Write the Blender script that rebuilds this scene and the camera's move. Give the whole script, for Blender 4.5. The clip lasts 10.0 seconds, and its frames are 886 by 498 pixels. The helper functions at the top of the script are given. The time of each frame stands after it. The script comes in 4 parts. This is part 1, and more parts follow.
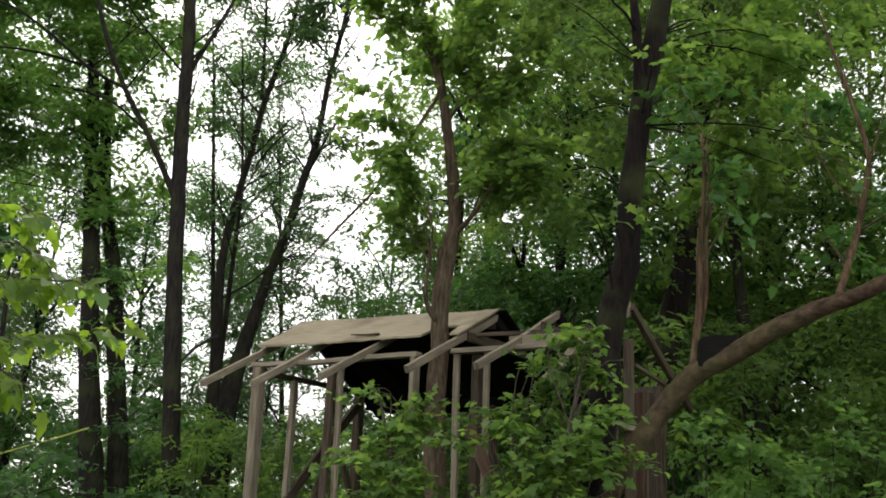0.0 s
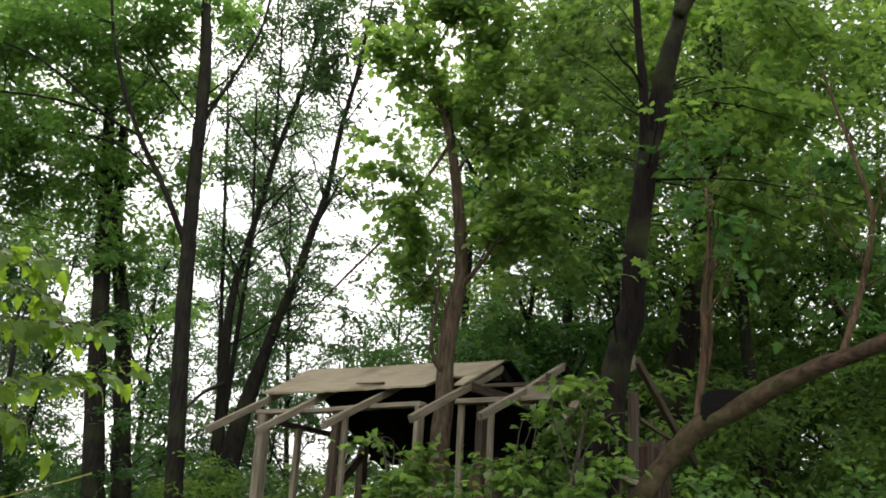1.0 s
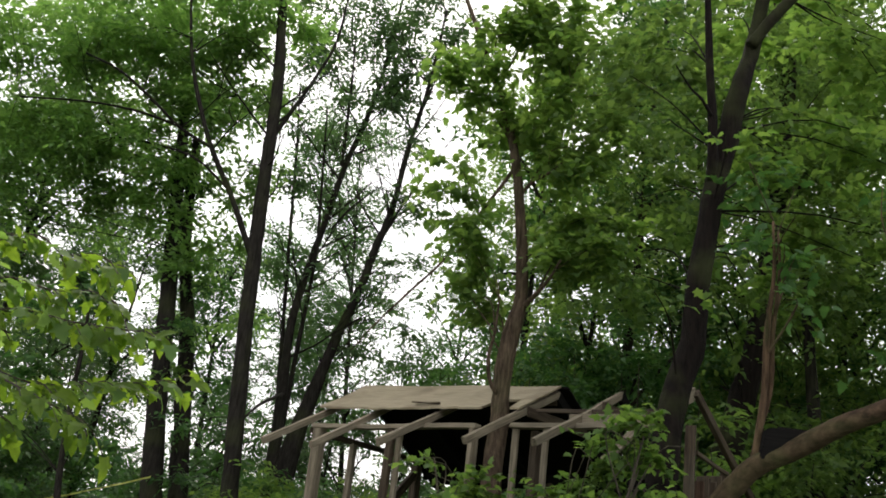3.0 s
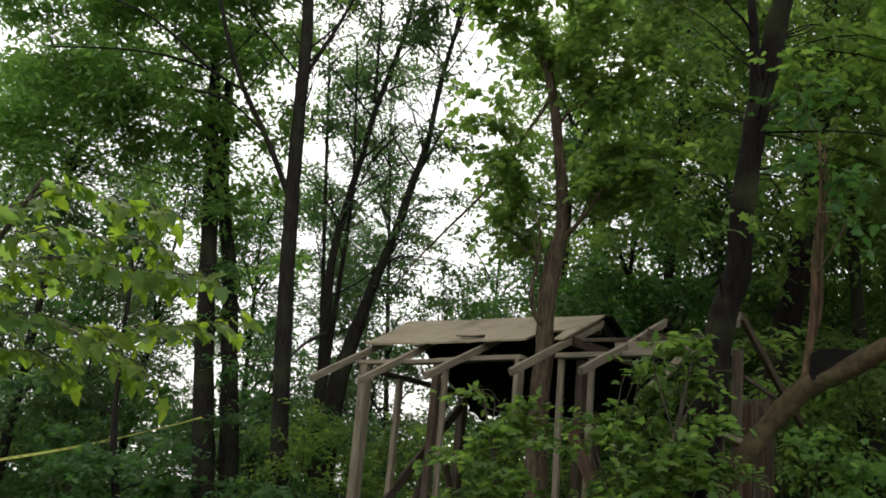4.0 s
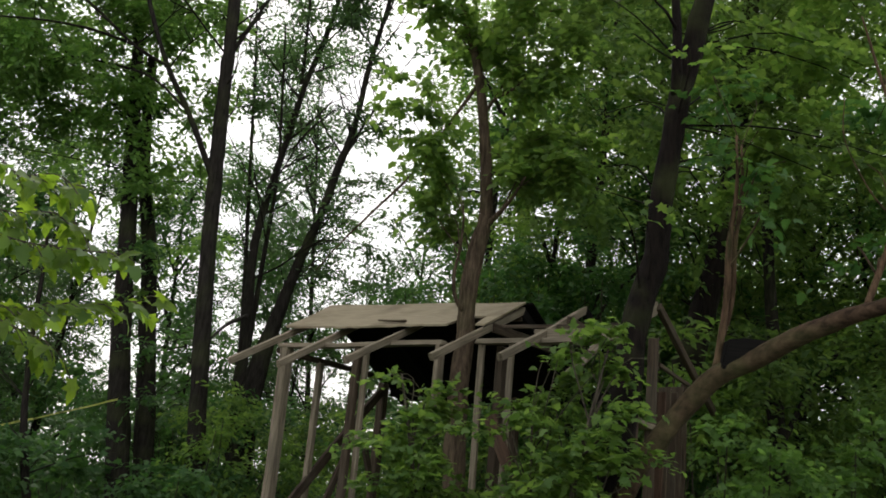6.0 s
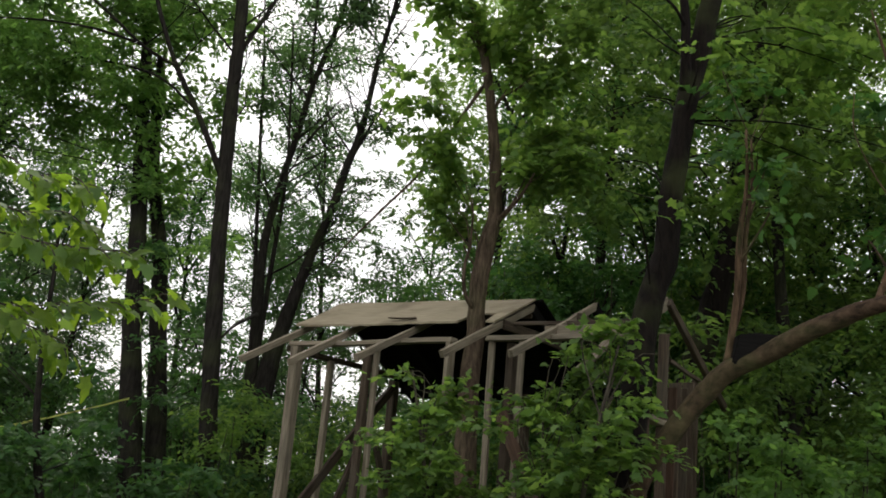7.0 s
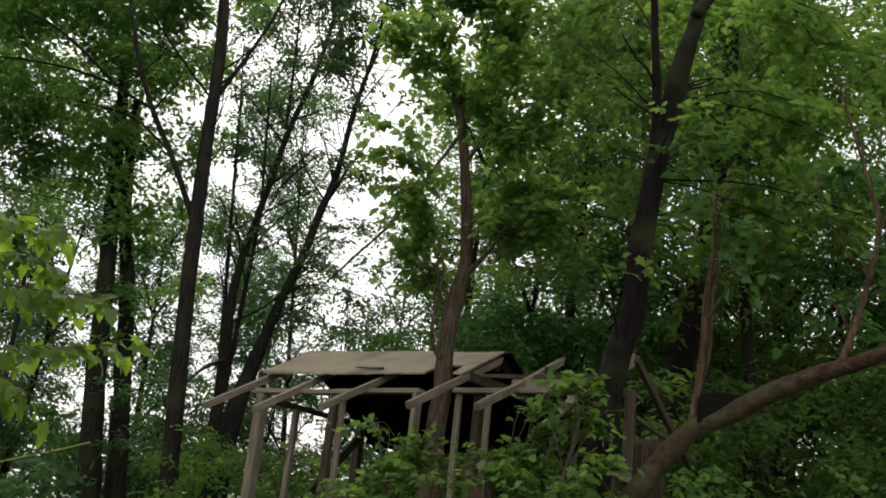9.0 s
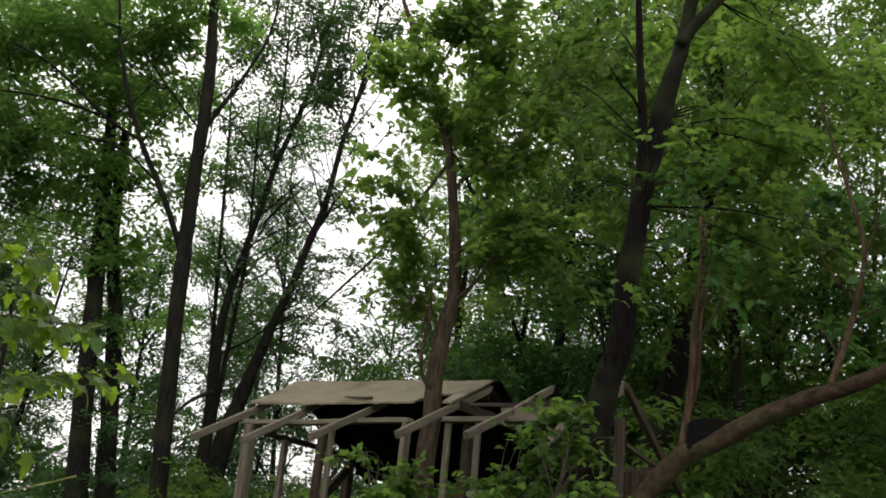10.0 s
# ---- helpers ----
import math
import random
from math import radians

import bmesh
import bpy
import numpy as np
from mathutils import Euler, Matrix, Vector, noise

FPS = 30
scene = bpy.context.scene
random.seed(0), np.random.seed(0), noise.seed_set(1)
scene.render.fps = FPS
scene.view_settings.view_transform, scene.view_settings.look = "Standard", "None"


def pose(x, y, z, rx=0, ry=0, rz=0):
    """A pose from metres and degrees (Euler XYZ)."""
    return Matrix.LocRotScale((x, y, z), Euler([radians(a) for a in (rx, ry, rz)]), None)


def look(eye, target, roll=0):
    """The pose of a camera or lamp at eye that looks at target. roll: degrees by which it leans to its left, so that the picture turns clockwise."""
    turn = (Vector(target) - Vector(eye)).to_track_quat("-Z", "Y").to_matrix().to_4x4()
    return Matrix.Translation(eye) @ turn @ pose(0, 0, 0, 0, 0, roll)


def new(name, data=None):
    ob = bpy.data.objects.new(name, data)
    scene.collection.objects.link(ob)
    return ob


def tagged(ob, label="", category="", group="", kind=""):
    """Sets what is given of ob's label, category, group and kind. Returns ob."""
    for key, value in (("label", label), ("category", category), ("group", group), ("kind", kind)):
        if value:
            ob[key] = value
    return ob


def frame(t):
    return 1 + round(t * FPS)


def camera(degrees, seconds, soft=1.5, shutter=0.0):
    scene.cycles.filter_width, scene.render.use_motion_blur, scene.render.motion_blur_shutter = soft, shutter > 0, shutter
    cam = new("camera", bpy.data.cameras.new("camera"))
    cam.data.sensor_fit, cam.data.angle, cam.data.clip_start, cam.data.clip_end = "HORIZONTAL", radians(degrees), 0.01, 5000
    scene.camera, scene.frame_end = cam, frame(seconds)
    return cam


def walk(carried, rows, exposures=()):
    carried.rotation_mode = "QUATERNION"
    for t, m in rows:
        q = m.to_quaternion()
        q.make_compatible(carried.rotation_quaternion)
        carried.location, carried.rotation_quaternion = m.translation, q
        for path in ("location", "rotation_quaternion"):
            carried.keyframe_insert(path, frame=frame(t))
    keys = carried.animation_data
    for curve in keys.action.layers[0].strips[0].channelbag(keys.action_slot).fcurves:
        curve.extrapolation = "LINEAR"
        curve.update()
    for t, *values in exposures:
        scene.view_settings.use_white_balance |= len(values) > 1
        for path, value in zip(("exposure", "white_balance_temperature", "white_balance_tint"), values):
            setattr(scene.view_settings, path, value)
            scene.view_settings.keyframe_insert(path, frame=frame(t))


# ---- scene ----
cam = camera(48.3, 10.0, soft=1.8)
PATH = [
    (0, (-0.025, 0.055, 1.622), (-0.006, 1.987, 2.139), 2.24),
    (0.5, (-0.017, 0.017, 1.609), (0.040, 1.929, 2.193), 3.41),
    (1, (0.000, 0.007, 1.598), (-0.006, 1.910, 2.214), 3.40),
    (1.5, (-0.005, 0.000, 1.595), (0.005, 1.916, 2.167), 4.71),
    (2, (0.013, -0.007, 1.589), (-0.010, 1.900, 2.194), 4.88),
    (2.5, (-0.002, 0.013, 1.619), (-0.056, 1.900, 2.279), 6.28),
    (3, (0.022, -0.015, 1.614), (-0.116, 1.874, 2.255), 6.99),
    (3.2, (-0.016, 0.029, 1.589), (-0.187, 1.927, 2.198), 6.57),
    (4.3, (-0.032, -0.011, 1.605), (-0.222, 1.916, 2.107), 5.1),
    (4.5, (-0.018, 0.0, 1.599), (-0.182, 1.928, 2.107), 4.6),
    (5, (-0.044, 0.008, 1.597), (-0.133, 1.939, 2.109), 4.2),
    (5.5, (0.0, 0.001, 1.601), (-0.047, 1.939, 2.093), 5.5),
    (6.8, (0.005, 0.026, 1.601), (-0.05, 1.961, 2.103), 5.2),
    (7, (-0.005, 0.002, 1.588), (-0.069, 1.94, 2.079), 5.2),
    (7.5, (-0.005, -0.001, 1.583), (-0.013, 1.931, 2.1), 6.2),
    (8, (0.022, -0.011, 1.573), (0.009, 1.898, 2.167), 6.2),
    (8.5, (0.041, -0.015, 1.605), (0.034, 1.889, 2.215), 6.0),
    (9, (0.017, -0.013, 1.611), (-0.002, 1.898, 2.2), 6.4),
    (9.5, (0.016, -0.011, 1.6), (-0.008, 1.887, 2.232), 6.3),
    (10, (0.031, -0.007, 1.589), (0.026, 1.884, 2.24), 5.9),
]
EXPOSURES = [(0.0, 0.88), (1.0, 0.83), (2.0, 0.79), (2.5, 0.67), (3.2, 0.57), (4.5, 0.37), (5.5, 0.34), (7.5, 0.37), (10.0, 0.21)]
walk(cam, [(t, look(eye, target, roll)) for t, eye, target, roll in PATH], EXPOSURES)

# ---------------------------------------------------------------- light
world = bpy.data.worlds.new("overcast_sky")
scene.world = world
world.use_nodes = True
wn, wl = world.node_tree.nodes, world.node_tree.links
sky = wn.new("ShaderNodeTexSky")
sky.sky_type = "NISHITA"
sky.sun_disc = False
sky.sun_elevation = radians(52)
sky.sun_rotation = radians(-15)
sky.dust_density = 4.0
sky.air_density = 1.0
grey = wn.new("ShaderNodeMixRGB")
grey.inputs[0].default_value = 0.75
grey.inputs[2].default_value = (10.2, 10.0, 9.8, 1)
bg = wn["Background"]
bg.inputs["Strength"].default_value = 0.13
wl.new(sky.outputs[0], grey.inputs[1])
wl.new(grey.outputs[0], bg.inputs["Color"])
sun_data = bpy.data.lights.new("sun", "SUN")
sun_data.energy = 1.2
sun_data.angle = radians(18)
sun_data.color = (1.0, 0.96, 0.9)
sun = new("sun", sun_data)
sun.matrix_world = pose(0, 20, 30, -38, 0, 15)


# ---------------------------------------------------------------- materials
def mat(name):
    m = bpy.data.materials.new(name)
    m.use_nodes = True
    nt = m.node_tree
    return m, nt.nodes, nt.links, nt.nodes["Principled BSDF"], nt.nodes["Material Output"]


def leaf_material(name, dark, light, glow, trans=0.45, rough=0.55, one=False):
    """Thin leaves: colour varies from leaf to leaf and along wide patches, light passes through."""
    m, n, l, b, out = mat(name)
    geo = n.new("ShaderNodeObjectInfo" if one else "ShaderNodeNewGeometry")
    ramp = n.new("ShaderNodeMixRGB")
    ramp.inputs[1].default_value, ramp.inputs[2].default_value = (*dark, 1), (*light, 1)
    l.new(geo.outputs["Random" if one else "Random Per Island"], ramp.inputs[0])
    co = n.new("ShaderNodeTexCoord")
    big = n.new("ShaderNodeTexNoise")
    big.inputs["Scale"].default_value = 1.1
    big.inputs["Detail"].default_value = 3
    l.new(co.outputs["Object"], big.inputs["Vector"])
    hue = n.new("ShaderNodeHueSaturation")
    mr = n.new("ShaderNodeMapRange")
    mr.inputs["From Min"].default_value, mr.inputs["From Max"].default_value = 0.3, 0.7
    mr.inputs["To Min"].default_value, mr.inputs["To Max"].default_value = 0.75, 1.3
    l.new(big.outputs["Fac"], mr.inputs["Value"])
    l.new(mr.outputs[0], hue.inputs["Value"])
    l.new(ramp.outputs[0], hue.inputs["Color"])
    l.new(hue.outputs[0], b.inputs["Base Color"])
    b.inputs["Roughness"].default_value = rough
    b.inputs["Specular IOR Level"].default_value = 0.22
    tr = n.new("ShaderNodeBsdfTranslucent")
    mul = n.new("ShaderNodeMixRGB")
    mul.blend_type = "MULTIPLY"
    mul.inputs[0].default_value = 1
    mul.inputs[2].default_value = (*glow, 1)
    l.new(hue.outputs[0], mul.inputs[1])
    l.new(mul.outputs[0], tr.inputs["Color"])
    mix = n.new("ShaderNodeMixShader")
    mix.inputs[0].default_value = trans
    l.new(b.outputs[0], mix.inputs[1])
    l.new(tr.outputs[0], mix.inputs[2])
    l.new(mix.outputs[0], out.inputs["Surface"])
    return m


def bark_material(name, dark, light, moss=0.0, stretch=(1, 1, 0.16)):
    m, n, l, b, out = mat(name)
    co = n.new("ShaderNodeTexCoord")
    mp = n.new("ShaderNodeMapping")
    mp.inputs["Scale"].default_value = stretch
    l.new(co.outputs["Object"], mp.inputs["Vector"])
    fine = n.new("ShaderNodeTexNoise")
    fine.inputs["Scale"].default_value = 38
    fine.inputs["Detail"].default_value = 6
    fine.inputs["Roughness"].default_value = 0.65
    l.new(mp.outputs[0], fine.inputs["Vector"])
    wide = n.new("ShaderNodeTexNoise")
    wide.inputs["Scale"].default_value = 2.6
    wide.inputs["Detail"].default_value = 4
    l.new(co.outputs["Object"], wide.inputs["Vector"])
    ramp = n.new("ShaderNodeValToRGB")
    ramp.color_ramp.elements[0].position, ramp.color_ramp.elements[1].position = 0.36, 0.66
    ramp.color_ramp.elements[0].color, ramp.color_ramp.elements[1].color = (*dark, 1), (*light, 1)
    l.new(fine.outputs["Fac"], ramp.inputs[0])
    green = n.new("ShaderNodeMixRGB")
    green.inputs[2].default_value = (0.07, 0.085, 0.03, 1)
    mr = n.new("ShaderNodeMapRange")
    mr.inputs["From Min"].default_value, mr.inputs["From Max"].default_value = 0.5, 0.72
    mr.inputs["To Max"].default_value = moss
    l.new(wide.outputs["Fac"], mr.inputs["Value"])
    l.new(mr.outputs[0], green.inputs[0])
    l.new(ramp.outputs[0], green.inputs[1])
    l.new(green.outputs[0], b.inputs["Base Color"])
    b.inputs["Roughness"].default_value = 0.9
    b.inputs["Specular IOR Level"].default_value = 0.12
    bump = n.new("ShaderNodeBump")
    bump.inputs["Strength"].default_value = 0.8
    bump.inputs["Distance"].default_value = 0.02
    l.new(fine.outputs["Fac"], bump.inputs["Height"])
    l.new(bump.outputs[0], b.inputs["Normal"])
    return m


def wood_material(name, dark, light, stain=(0.1, 0.09, 0.07), stained=0.5):
    """Weathered boards; the grain runs along the board's own x."""
    m, n, l, b, out = mat(name)
    co = n.new("ShaderNodeTexCoord")
    rnd = n.new("ShaderNodeObjectInfo")
    off = n.new("ShaderNodeVectorMath")
    off.operation = "ADD"
    l.new(co.outputs["Object"], off.inputs[0])
    sc = n.new("ShaderNodeMath")
    sc.operation = "MULTIPLY"
    sc.inputs[1].default_value = 30
    l.new(rnd.outputs["Random"], sc.inputs[0])
    l.new(sc.outputs[0], off.inputs[1])
    mp = n.new("ShaderNodeMapping")
    mp.inputs["Scale"].default_value = (1.2, 22, 22)
    l.new(off.outputs[0], mp.inputs["Vector"])
    grain = n.new("ShaderNodeTexNoise")
    grain.inputs["Scale"].default_value = 3.5
    grain.inputs["Detail"].default_value = 7
    l.new(mp.outputs[0], grain.inputs["Vector"])
    ramp = n.new("ShaderNodeValToRGB")
    ramp.color_ramp.elements[0].position, ramp.color_ramp.elements[1].position = 0.32, 0.68
    ramp.color_ramp.elements[0].color, ramp.color_ramp.elements[1].color = (*dark, 1), (*light, 1)
    l.new(grain.outputs["Fac"], ramp.inputs[0])
    blot = n.new("ShaderNodeTexNoise")
    blot.inputs["Scale"].default_value = 2.3
    blot.inputs["Detail"].default_value = 5
    l.new(off.outputs[0], blot.inputs["Vector"])
    mr = n.new("ShaderNodeMapRange")
    mr.inputs["From Min"].default_value, mr.inputs["From Max"].default_value = 0.48, 0.7
    mr.inputs["To Max"].default_value = stained
    l.new(blot.outputs["Fac"], mr.inputs["Value"])
    mix = n.new("ShaderNodeMixRGB")
    mix.inputs[2].default_value = (*stain, 1)
    l.new(mr.outputs[0], mix.inputs[0])
    l.new(ramp.outputs[0], mix.inputs[1])
    var = n.new("ShaderNodeHueSaturation")
    vr = n.new("ShaderNodeMapRange")
    vr.inputs["To Min"].default_value, vr.inputs["To Max"].default_value = 0.8, 1.15
    l.new(rnd.outputs["Random"], vr.inputs["Value"])
    l.new(vr.outputs[0], var.inputs["Value"])
    l.new(mix.outputs[0], var.inputs["Color"])
    l.new(var.outputs[0], b.inputs["Base Color"])
    b.inputs["Roughness"].default_value = 0.85
    b.inputs["Specular IOR Level"].default_value = 0.15
    bump = n.new("ShaderNodeBump")
    bump.inputs["Strength"].default_value = 0.5
    bump.inputs["Distance"].default_value = 0.006
    l.new(grain.outputs["Fac"], bump.inputs["Height"])
    l.new(bump.outputs[0], b.inputs["Normal"])
    return m


LEAF_MAPLE = leaf_material("maple_leaf", (0.08875, 0.1512, 0.0294), (0.13, 0.1987, 0.0392), (1.9, 1.9, 0.7), 0.62, one=True)
LEAF_BRIGHT = leaf_material("bright_leaf", (0.07641, 0.1455, 0.04256), (0.1311, 0.2079, 0.06272), (1.85, 1.8, 0.98), 0.62)
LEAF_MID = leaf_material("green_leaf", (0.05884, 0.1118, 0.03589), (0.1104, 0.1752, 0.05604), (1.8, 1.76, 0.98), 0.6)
# paler leaf green: the haze and light on these leaves are put into it
LEAF_LIT = leaf_material("pale_lit_leaf", (0.09851, 0.1818, 0.06311), (0.1565, 0.2606, 0.09016), (1.75, 1.8, 0.95), 0.62)
LEAF_DEEP = leaf_material("deep_green_leaf", (0.03663, 0.09066, 0.03088), (0.07233, 0.1442, 0.04879), (1.6, 1.7, 0.9), 0.5)
LEAF_GREY = leaf_material("grey_green_leaf", (0.0451, 0.088, 0.0388), (0.0799, 0.14, 0.0627), (1.55, 1.6, 0.9), 0.5)
LEAF_PART = leaf_material("sapling_leaf", (0.04781, 0.088, 0.02394), (0.08635, 0.136, 0.03668), (1.7, 1.7, 0.85), 0.45, one=True)
BARK_DARK = bark_material("dark_bark", (0.01008, 0.00854, 0.007), (0.03168, 0.0273, 0.0231), 0.3)
BARK_BROWN = bark_material("brown_bark", (0.03326, 0.02332, 0.01605), (0.1228, 0.09029, 0.06202), 0.35)
# near-black brown: the darkness of backlit trunks is put into the bark colour
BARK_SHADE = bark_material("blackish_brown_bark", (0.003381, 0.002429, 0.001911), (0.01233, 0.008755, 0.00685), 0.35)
BARK_LIMB = bark_material("tan_brown_bark", (0.0221, 0.01425, 0.0091), (0.08075, 0.0525, 0.0329), 0.45, (0.3, 1, 0.4))
BARK_PALE = bark_material("pale_tan_bark", (0.0374, 0.02363, 0.014), (0.1216, 0.07875, 0.0476), 0.2)
BARK_GREY = bark_material("grey_bark", (0.036, 0.03132, 0.02392), (0.102, 0.087, 0.065), 0.45)
WOOD = wood_material("weathered_wood", (0.1204, 0.0989, 0.0697), (0.2752, 0.2365, 0.1742))
WOOD_DARK = wood_material("dark_wood", (0.0306, 0.02258, 0.016), (0.0884, 0.0664, 0.04608))
WOOD_RED = wood_material("reddish_wood", (0.03413, 0.02048, 0.01365), (0.078, 0.04777, 0.03185))
SHEET = wood_material("roof_sheet", (0.2175, 0.1849, 0.1271), (0.3132, 0.2666, 0.1804), (0.13, 0.1, 0.062), 0.85)
# near black: deep shade under the rear roof as colour; also the lodged board
BLACK_SHADED = wood_material("black_shaded_wood", (0.0055, 0.0055, 0.0055), (0.0132, 0.0121, 0.011), (0.006, 0.006, 0.006))

BLACK_SHADED.node_tree.nodes["Principled BSDF"].inputs["Specular IOR Level"].default_value = 0.03

def plain(name, colour, rough, spec=0.3):
    m, n, l, b, out = mat(name)
    t = n.new("ShaderNodeTexNoise")
    t.inputs["Scale"].default_value = 9
    mixn = n.new("ShaderNodeMixRGB")
    mixn.inputs[1].default_value = (*colour, 1)
    mixn.inputs[2].default_value = (*[c * 0.6 for c in colour], 1)
    l.new(t.outputs["Fac"], mixn.inputs[0])
    l.new(mixn.outputs[0], b.inputs["Base Color"])
    b.inputs["Roughness"].default_value = rough
    b.inputs["Specular IOR Level"].default_value = spec
    return m


TAPE = plain("yellow_plastic", (0.82, 0.85, 0.22), 0.45)
EARTH = plain("leaf_litter", (0.06, 0.075, 0.03), 0.95)


# ---------------------------------------------------------------- mesh helpers
def part(name, bm, material, parent, label="", smooth=False):
    me = bpy.data.meshes.new(name)
    bm.to_mesh(me)
    bm.free()
    return hang(name, me, material, parent, label, smooth)


def hang(name, me, material, parent, label="", smooth=False):
    if material and not me.materials:
        me.materials.append(material)
    if smooth:
        me.polygons.foreach_set("use_smooth", [True] * len(me.polygons))
    ob = new(name, me)
    ob.parent = parent
    if label:
        tagged(ob, label)
    return ob


def thing(name, x, y, z, label, category, group="", turn=0.0):
    e = new(name)
    e.matrix_basis = pose(x, y, z, 0, 0, turn)
    return tagged(e, label, category, group)


def curve_points(nodes, steps=5):
    """Catmull-Rom through (x, y, z, r)."""
    p = np.array(nodes, float)
    p = np.vstack([2 * p[0] - p[1], p, 2 * p[-1] - p[-2]])
    out = []
    for i in range(1, len(p) - 2):
        a, b, c, d = p[i - 1 : i + 3]
        for k in range(steps):
            t = k / steps
            out.append(0.5 * (2 * b + (c - a) * t + (2 * a - 5 * b + 4 * c - d) * t * t + (3 * b - a - 3 * c + d) * t ** 3))
    out.append(p[-2])
    return np.array(out)


def tube(nodes, origin, sides=10, steps=5, rough=0.08):
    """A tapered, uneven limb through nodes, in the tree's own coordinates."""
    pts = curve_points(nodes, steps)
    pts[:, 3] = np.maximum(pts[:, 3], 0.003)
    bm = bmesh.new()
    rings = []
    for i, (x, y, z, r) in enumerate(pts):
        c = Vector((x, y, z))
        nxt, prv = pts[min(i + 1, len(pts) - 1)], pts[max(i - 1, 0)]
        d = Vector(nxt[:3] - prv[:3]).normalized()
        side = d.cross(Vector((0.3, 1, 0.2))).normalized()
        up = side.cross(d)
        ring = []
        for k in range(sides):
            a = 2 * math.pi * k / sides
            w = side * math.cos(a) + up * math.sin(a)
            q = c + w * r
            bumpy = 1 + rough * 2 * noise.noise(q * 5.0) + rough * noise.noise(q * 17.0)
            ring.append(bm.verts.new(c + w * r * bumpy - Vector(origin)))
        rings.append(ring)
    for r0, r1 in zip(rings, rings[1:]):
        for k in range(sides):
            bm.faces.new((r0[k], r0[(k + 1) % sides], r1[(k + 1) % sides], r1[k]))
    bm.faces.new(rings[0][::-1])
    bm.faces.new(rings[-1])
    return bm


def rooted(nodes):
    """The trunk's nodes with a flared foot added down to the soil."""
    (x, y, z, r), (x2, y2, z2, r2) = nodes[0], nodes[1]
    k = z / (z2 - z) * 0.6
    foot = (x - (x2 - x) * k, y - (y2 - y) * k, -0.15, r * 1.45)
    mid = (x * 0.6 + foot[0] * 0.4, y * 0.6 + foot[1] * 0.4, 0.35 * z, r * 1.12)
    return [foot, mid] + list(nodes)


SIMPLE_LEAVES = {
    "simple": ([(0, 0, 0), (0.4, 0.24, 0.06), (1, 0, -0.08), (0.4, -0.24, 0.06)], [(0, 2, 1), (0, 3, 2)]),
    "ovate": ([(0, 0, 0), (0.25, 0.22, 0.05), (0.62, 0.2, 0.03), (1, 0, -0.12), (0.62, -0.2, 0.03), (0.25, -0.22, 0.05), (0.5, 0, -0.01)],
              [(0, 6, 2, 1), (6, 3, 2), (0, 5, 4, 6), (6, 4, 3)]),
}
LOBED_LEAF = ([(0, 0, 0), (-0.06, 0.3, 0.02), (0.2, 0.26, 0.03), (0.34, 0.5, -0.03), (0.46, 0.24, 0.03), (0.66, 0.24, 0.0), (1, 0, -0.14),
               (0.66, -0.24, 0.0), (0.46, -0.24, 0.03), (0.34, -0.5, -0.03), (0.2, -0.26, 0.03), (-0.06, -0.3, 0.02), (0.45, 0, 0.0)],
              [(0, 2, 1), (0, 12, 4, 2), (2, 4, 3), (12, 6, 5, 4), (0, 11, 10), (0, 10, 8, 12), (10, 9, 8), (12, 8, 7, 6)])
LEAVES = {**SIMPLE_LEAVES, "lobed": LOBED_LEAF}


def sprays(clumps, rng, leaf, fill, droop=0.25, squash=0.8, per=9, reach=5.0):
    """Leaf frames on short twigs scattered through the clumps: origins, axes, normals and sizes."""
    o, ax, nn, sz = [], [], [], []
    for cx, cy, cz, r in clumps:
        n = max(2, int(fill * 60 * (r / (leaf * 5)) ** 2))
        tufts = max(3, n // 7)
        g = rng.normal(size=(tufts, 3))
        g /= np.linalg.norm(g, axis=1)[:, None]
        heart = np.array([cx, cy, cz]) + g * r * (rng.random((tufts, 1)) ** 0.45) * [1, 1, squash]
        pick = rng.integers(0, tufts, n)
        g = g[pick]
        c = heart[pick] + rng.normal(size=(n, 3)) * r * [0.2, 0.2, 0.09]
        d = g * [1, 1, 0.35] + rng.normal(size=(n, 3)) * [0.7, 0.7, 0.3]
        d /= np.linalg.norm(d, axis=1)[:, None]
        side = np.cross(d, [0, 0, 1.0])
        side /= np.linalg.norm(side, axis=1)[:, None] + 1e-6
        for k in range(per):
            f = (k + 0.5) / per
            s = (-1) ** k
            at = c + d * (leaf * reach * (f - 0.35)) + [0, 0, 0] + rng.normal(size=(n, 3)) * leaf * 0.3
            at[:, 2] -= leaf * 1.2 * f * f
            a = d * rng.uniform(0.3, 0.9, (n, 1)) + side * s * rng.uniform(0.4, 1, (n, 1)) + rng.normal(size=(n, 3)) * 0.25
            a[:, 2] -= droop * rng.uniform(0.2, 2.0, n)
            a /= np.linalg.norm(a, axis=1)[:, None]
            up = np.array([0, 0, 1.0]) + rng.normal(size=(n, 3)) * 0.45
            up -= a * (up * a).sum(1)[:, None]
            up /= np.linalg.norm(up, axis=1)[:, None] + 1e-6
            o.append(at), ax.append(a), nn.append(up)
            sz.append(leaf * rng.uniform(0.6, 1.25, n))
    return np.concatenate(o), np.concatenate(ax), np.concatenate(nn), np.concatenate(sz)


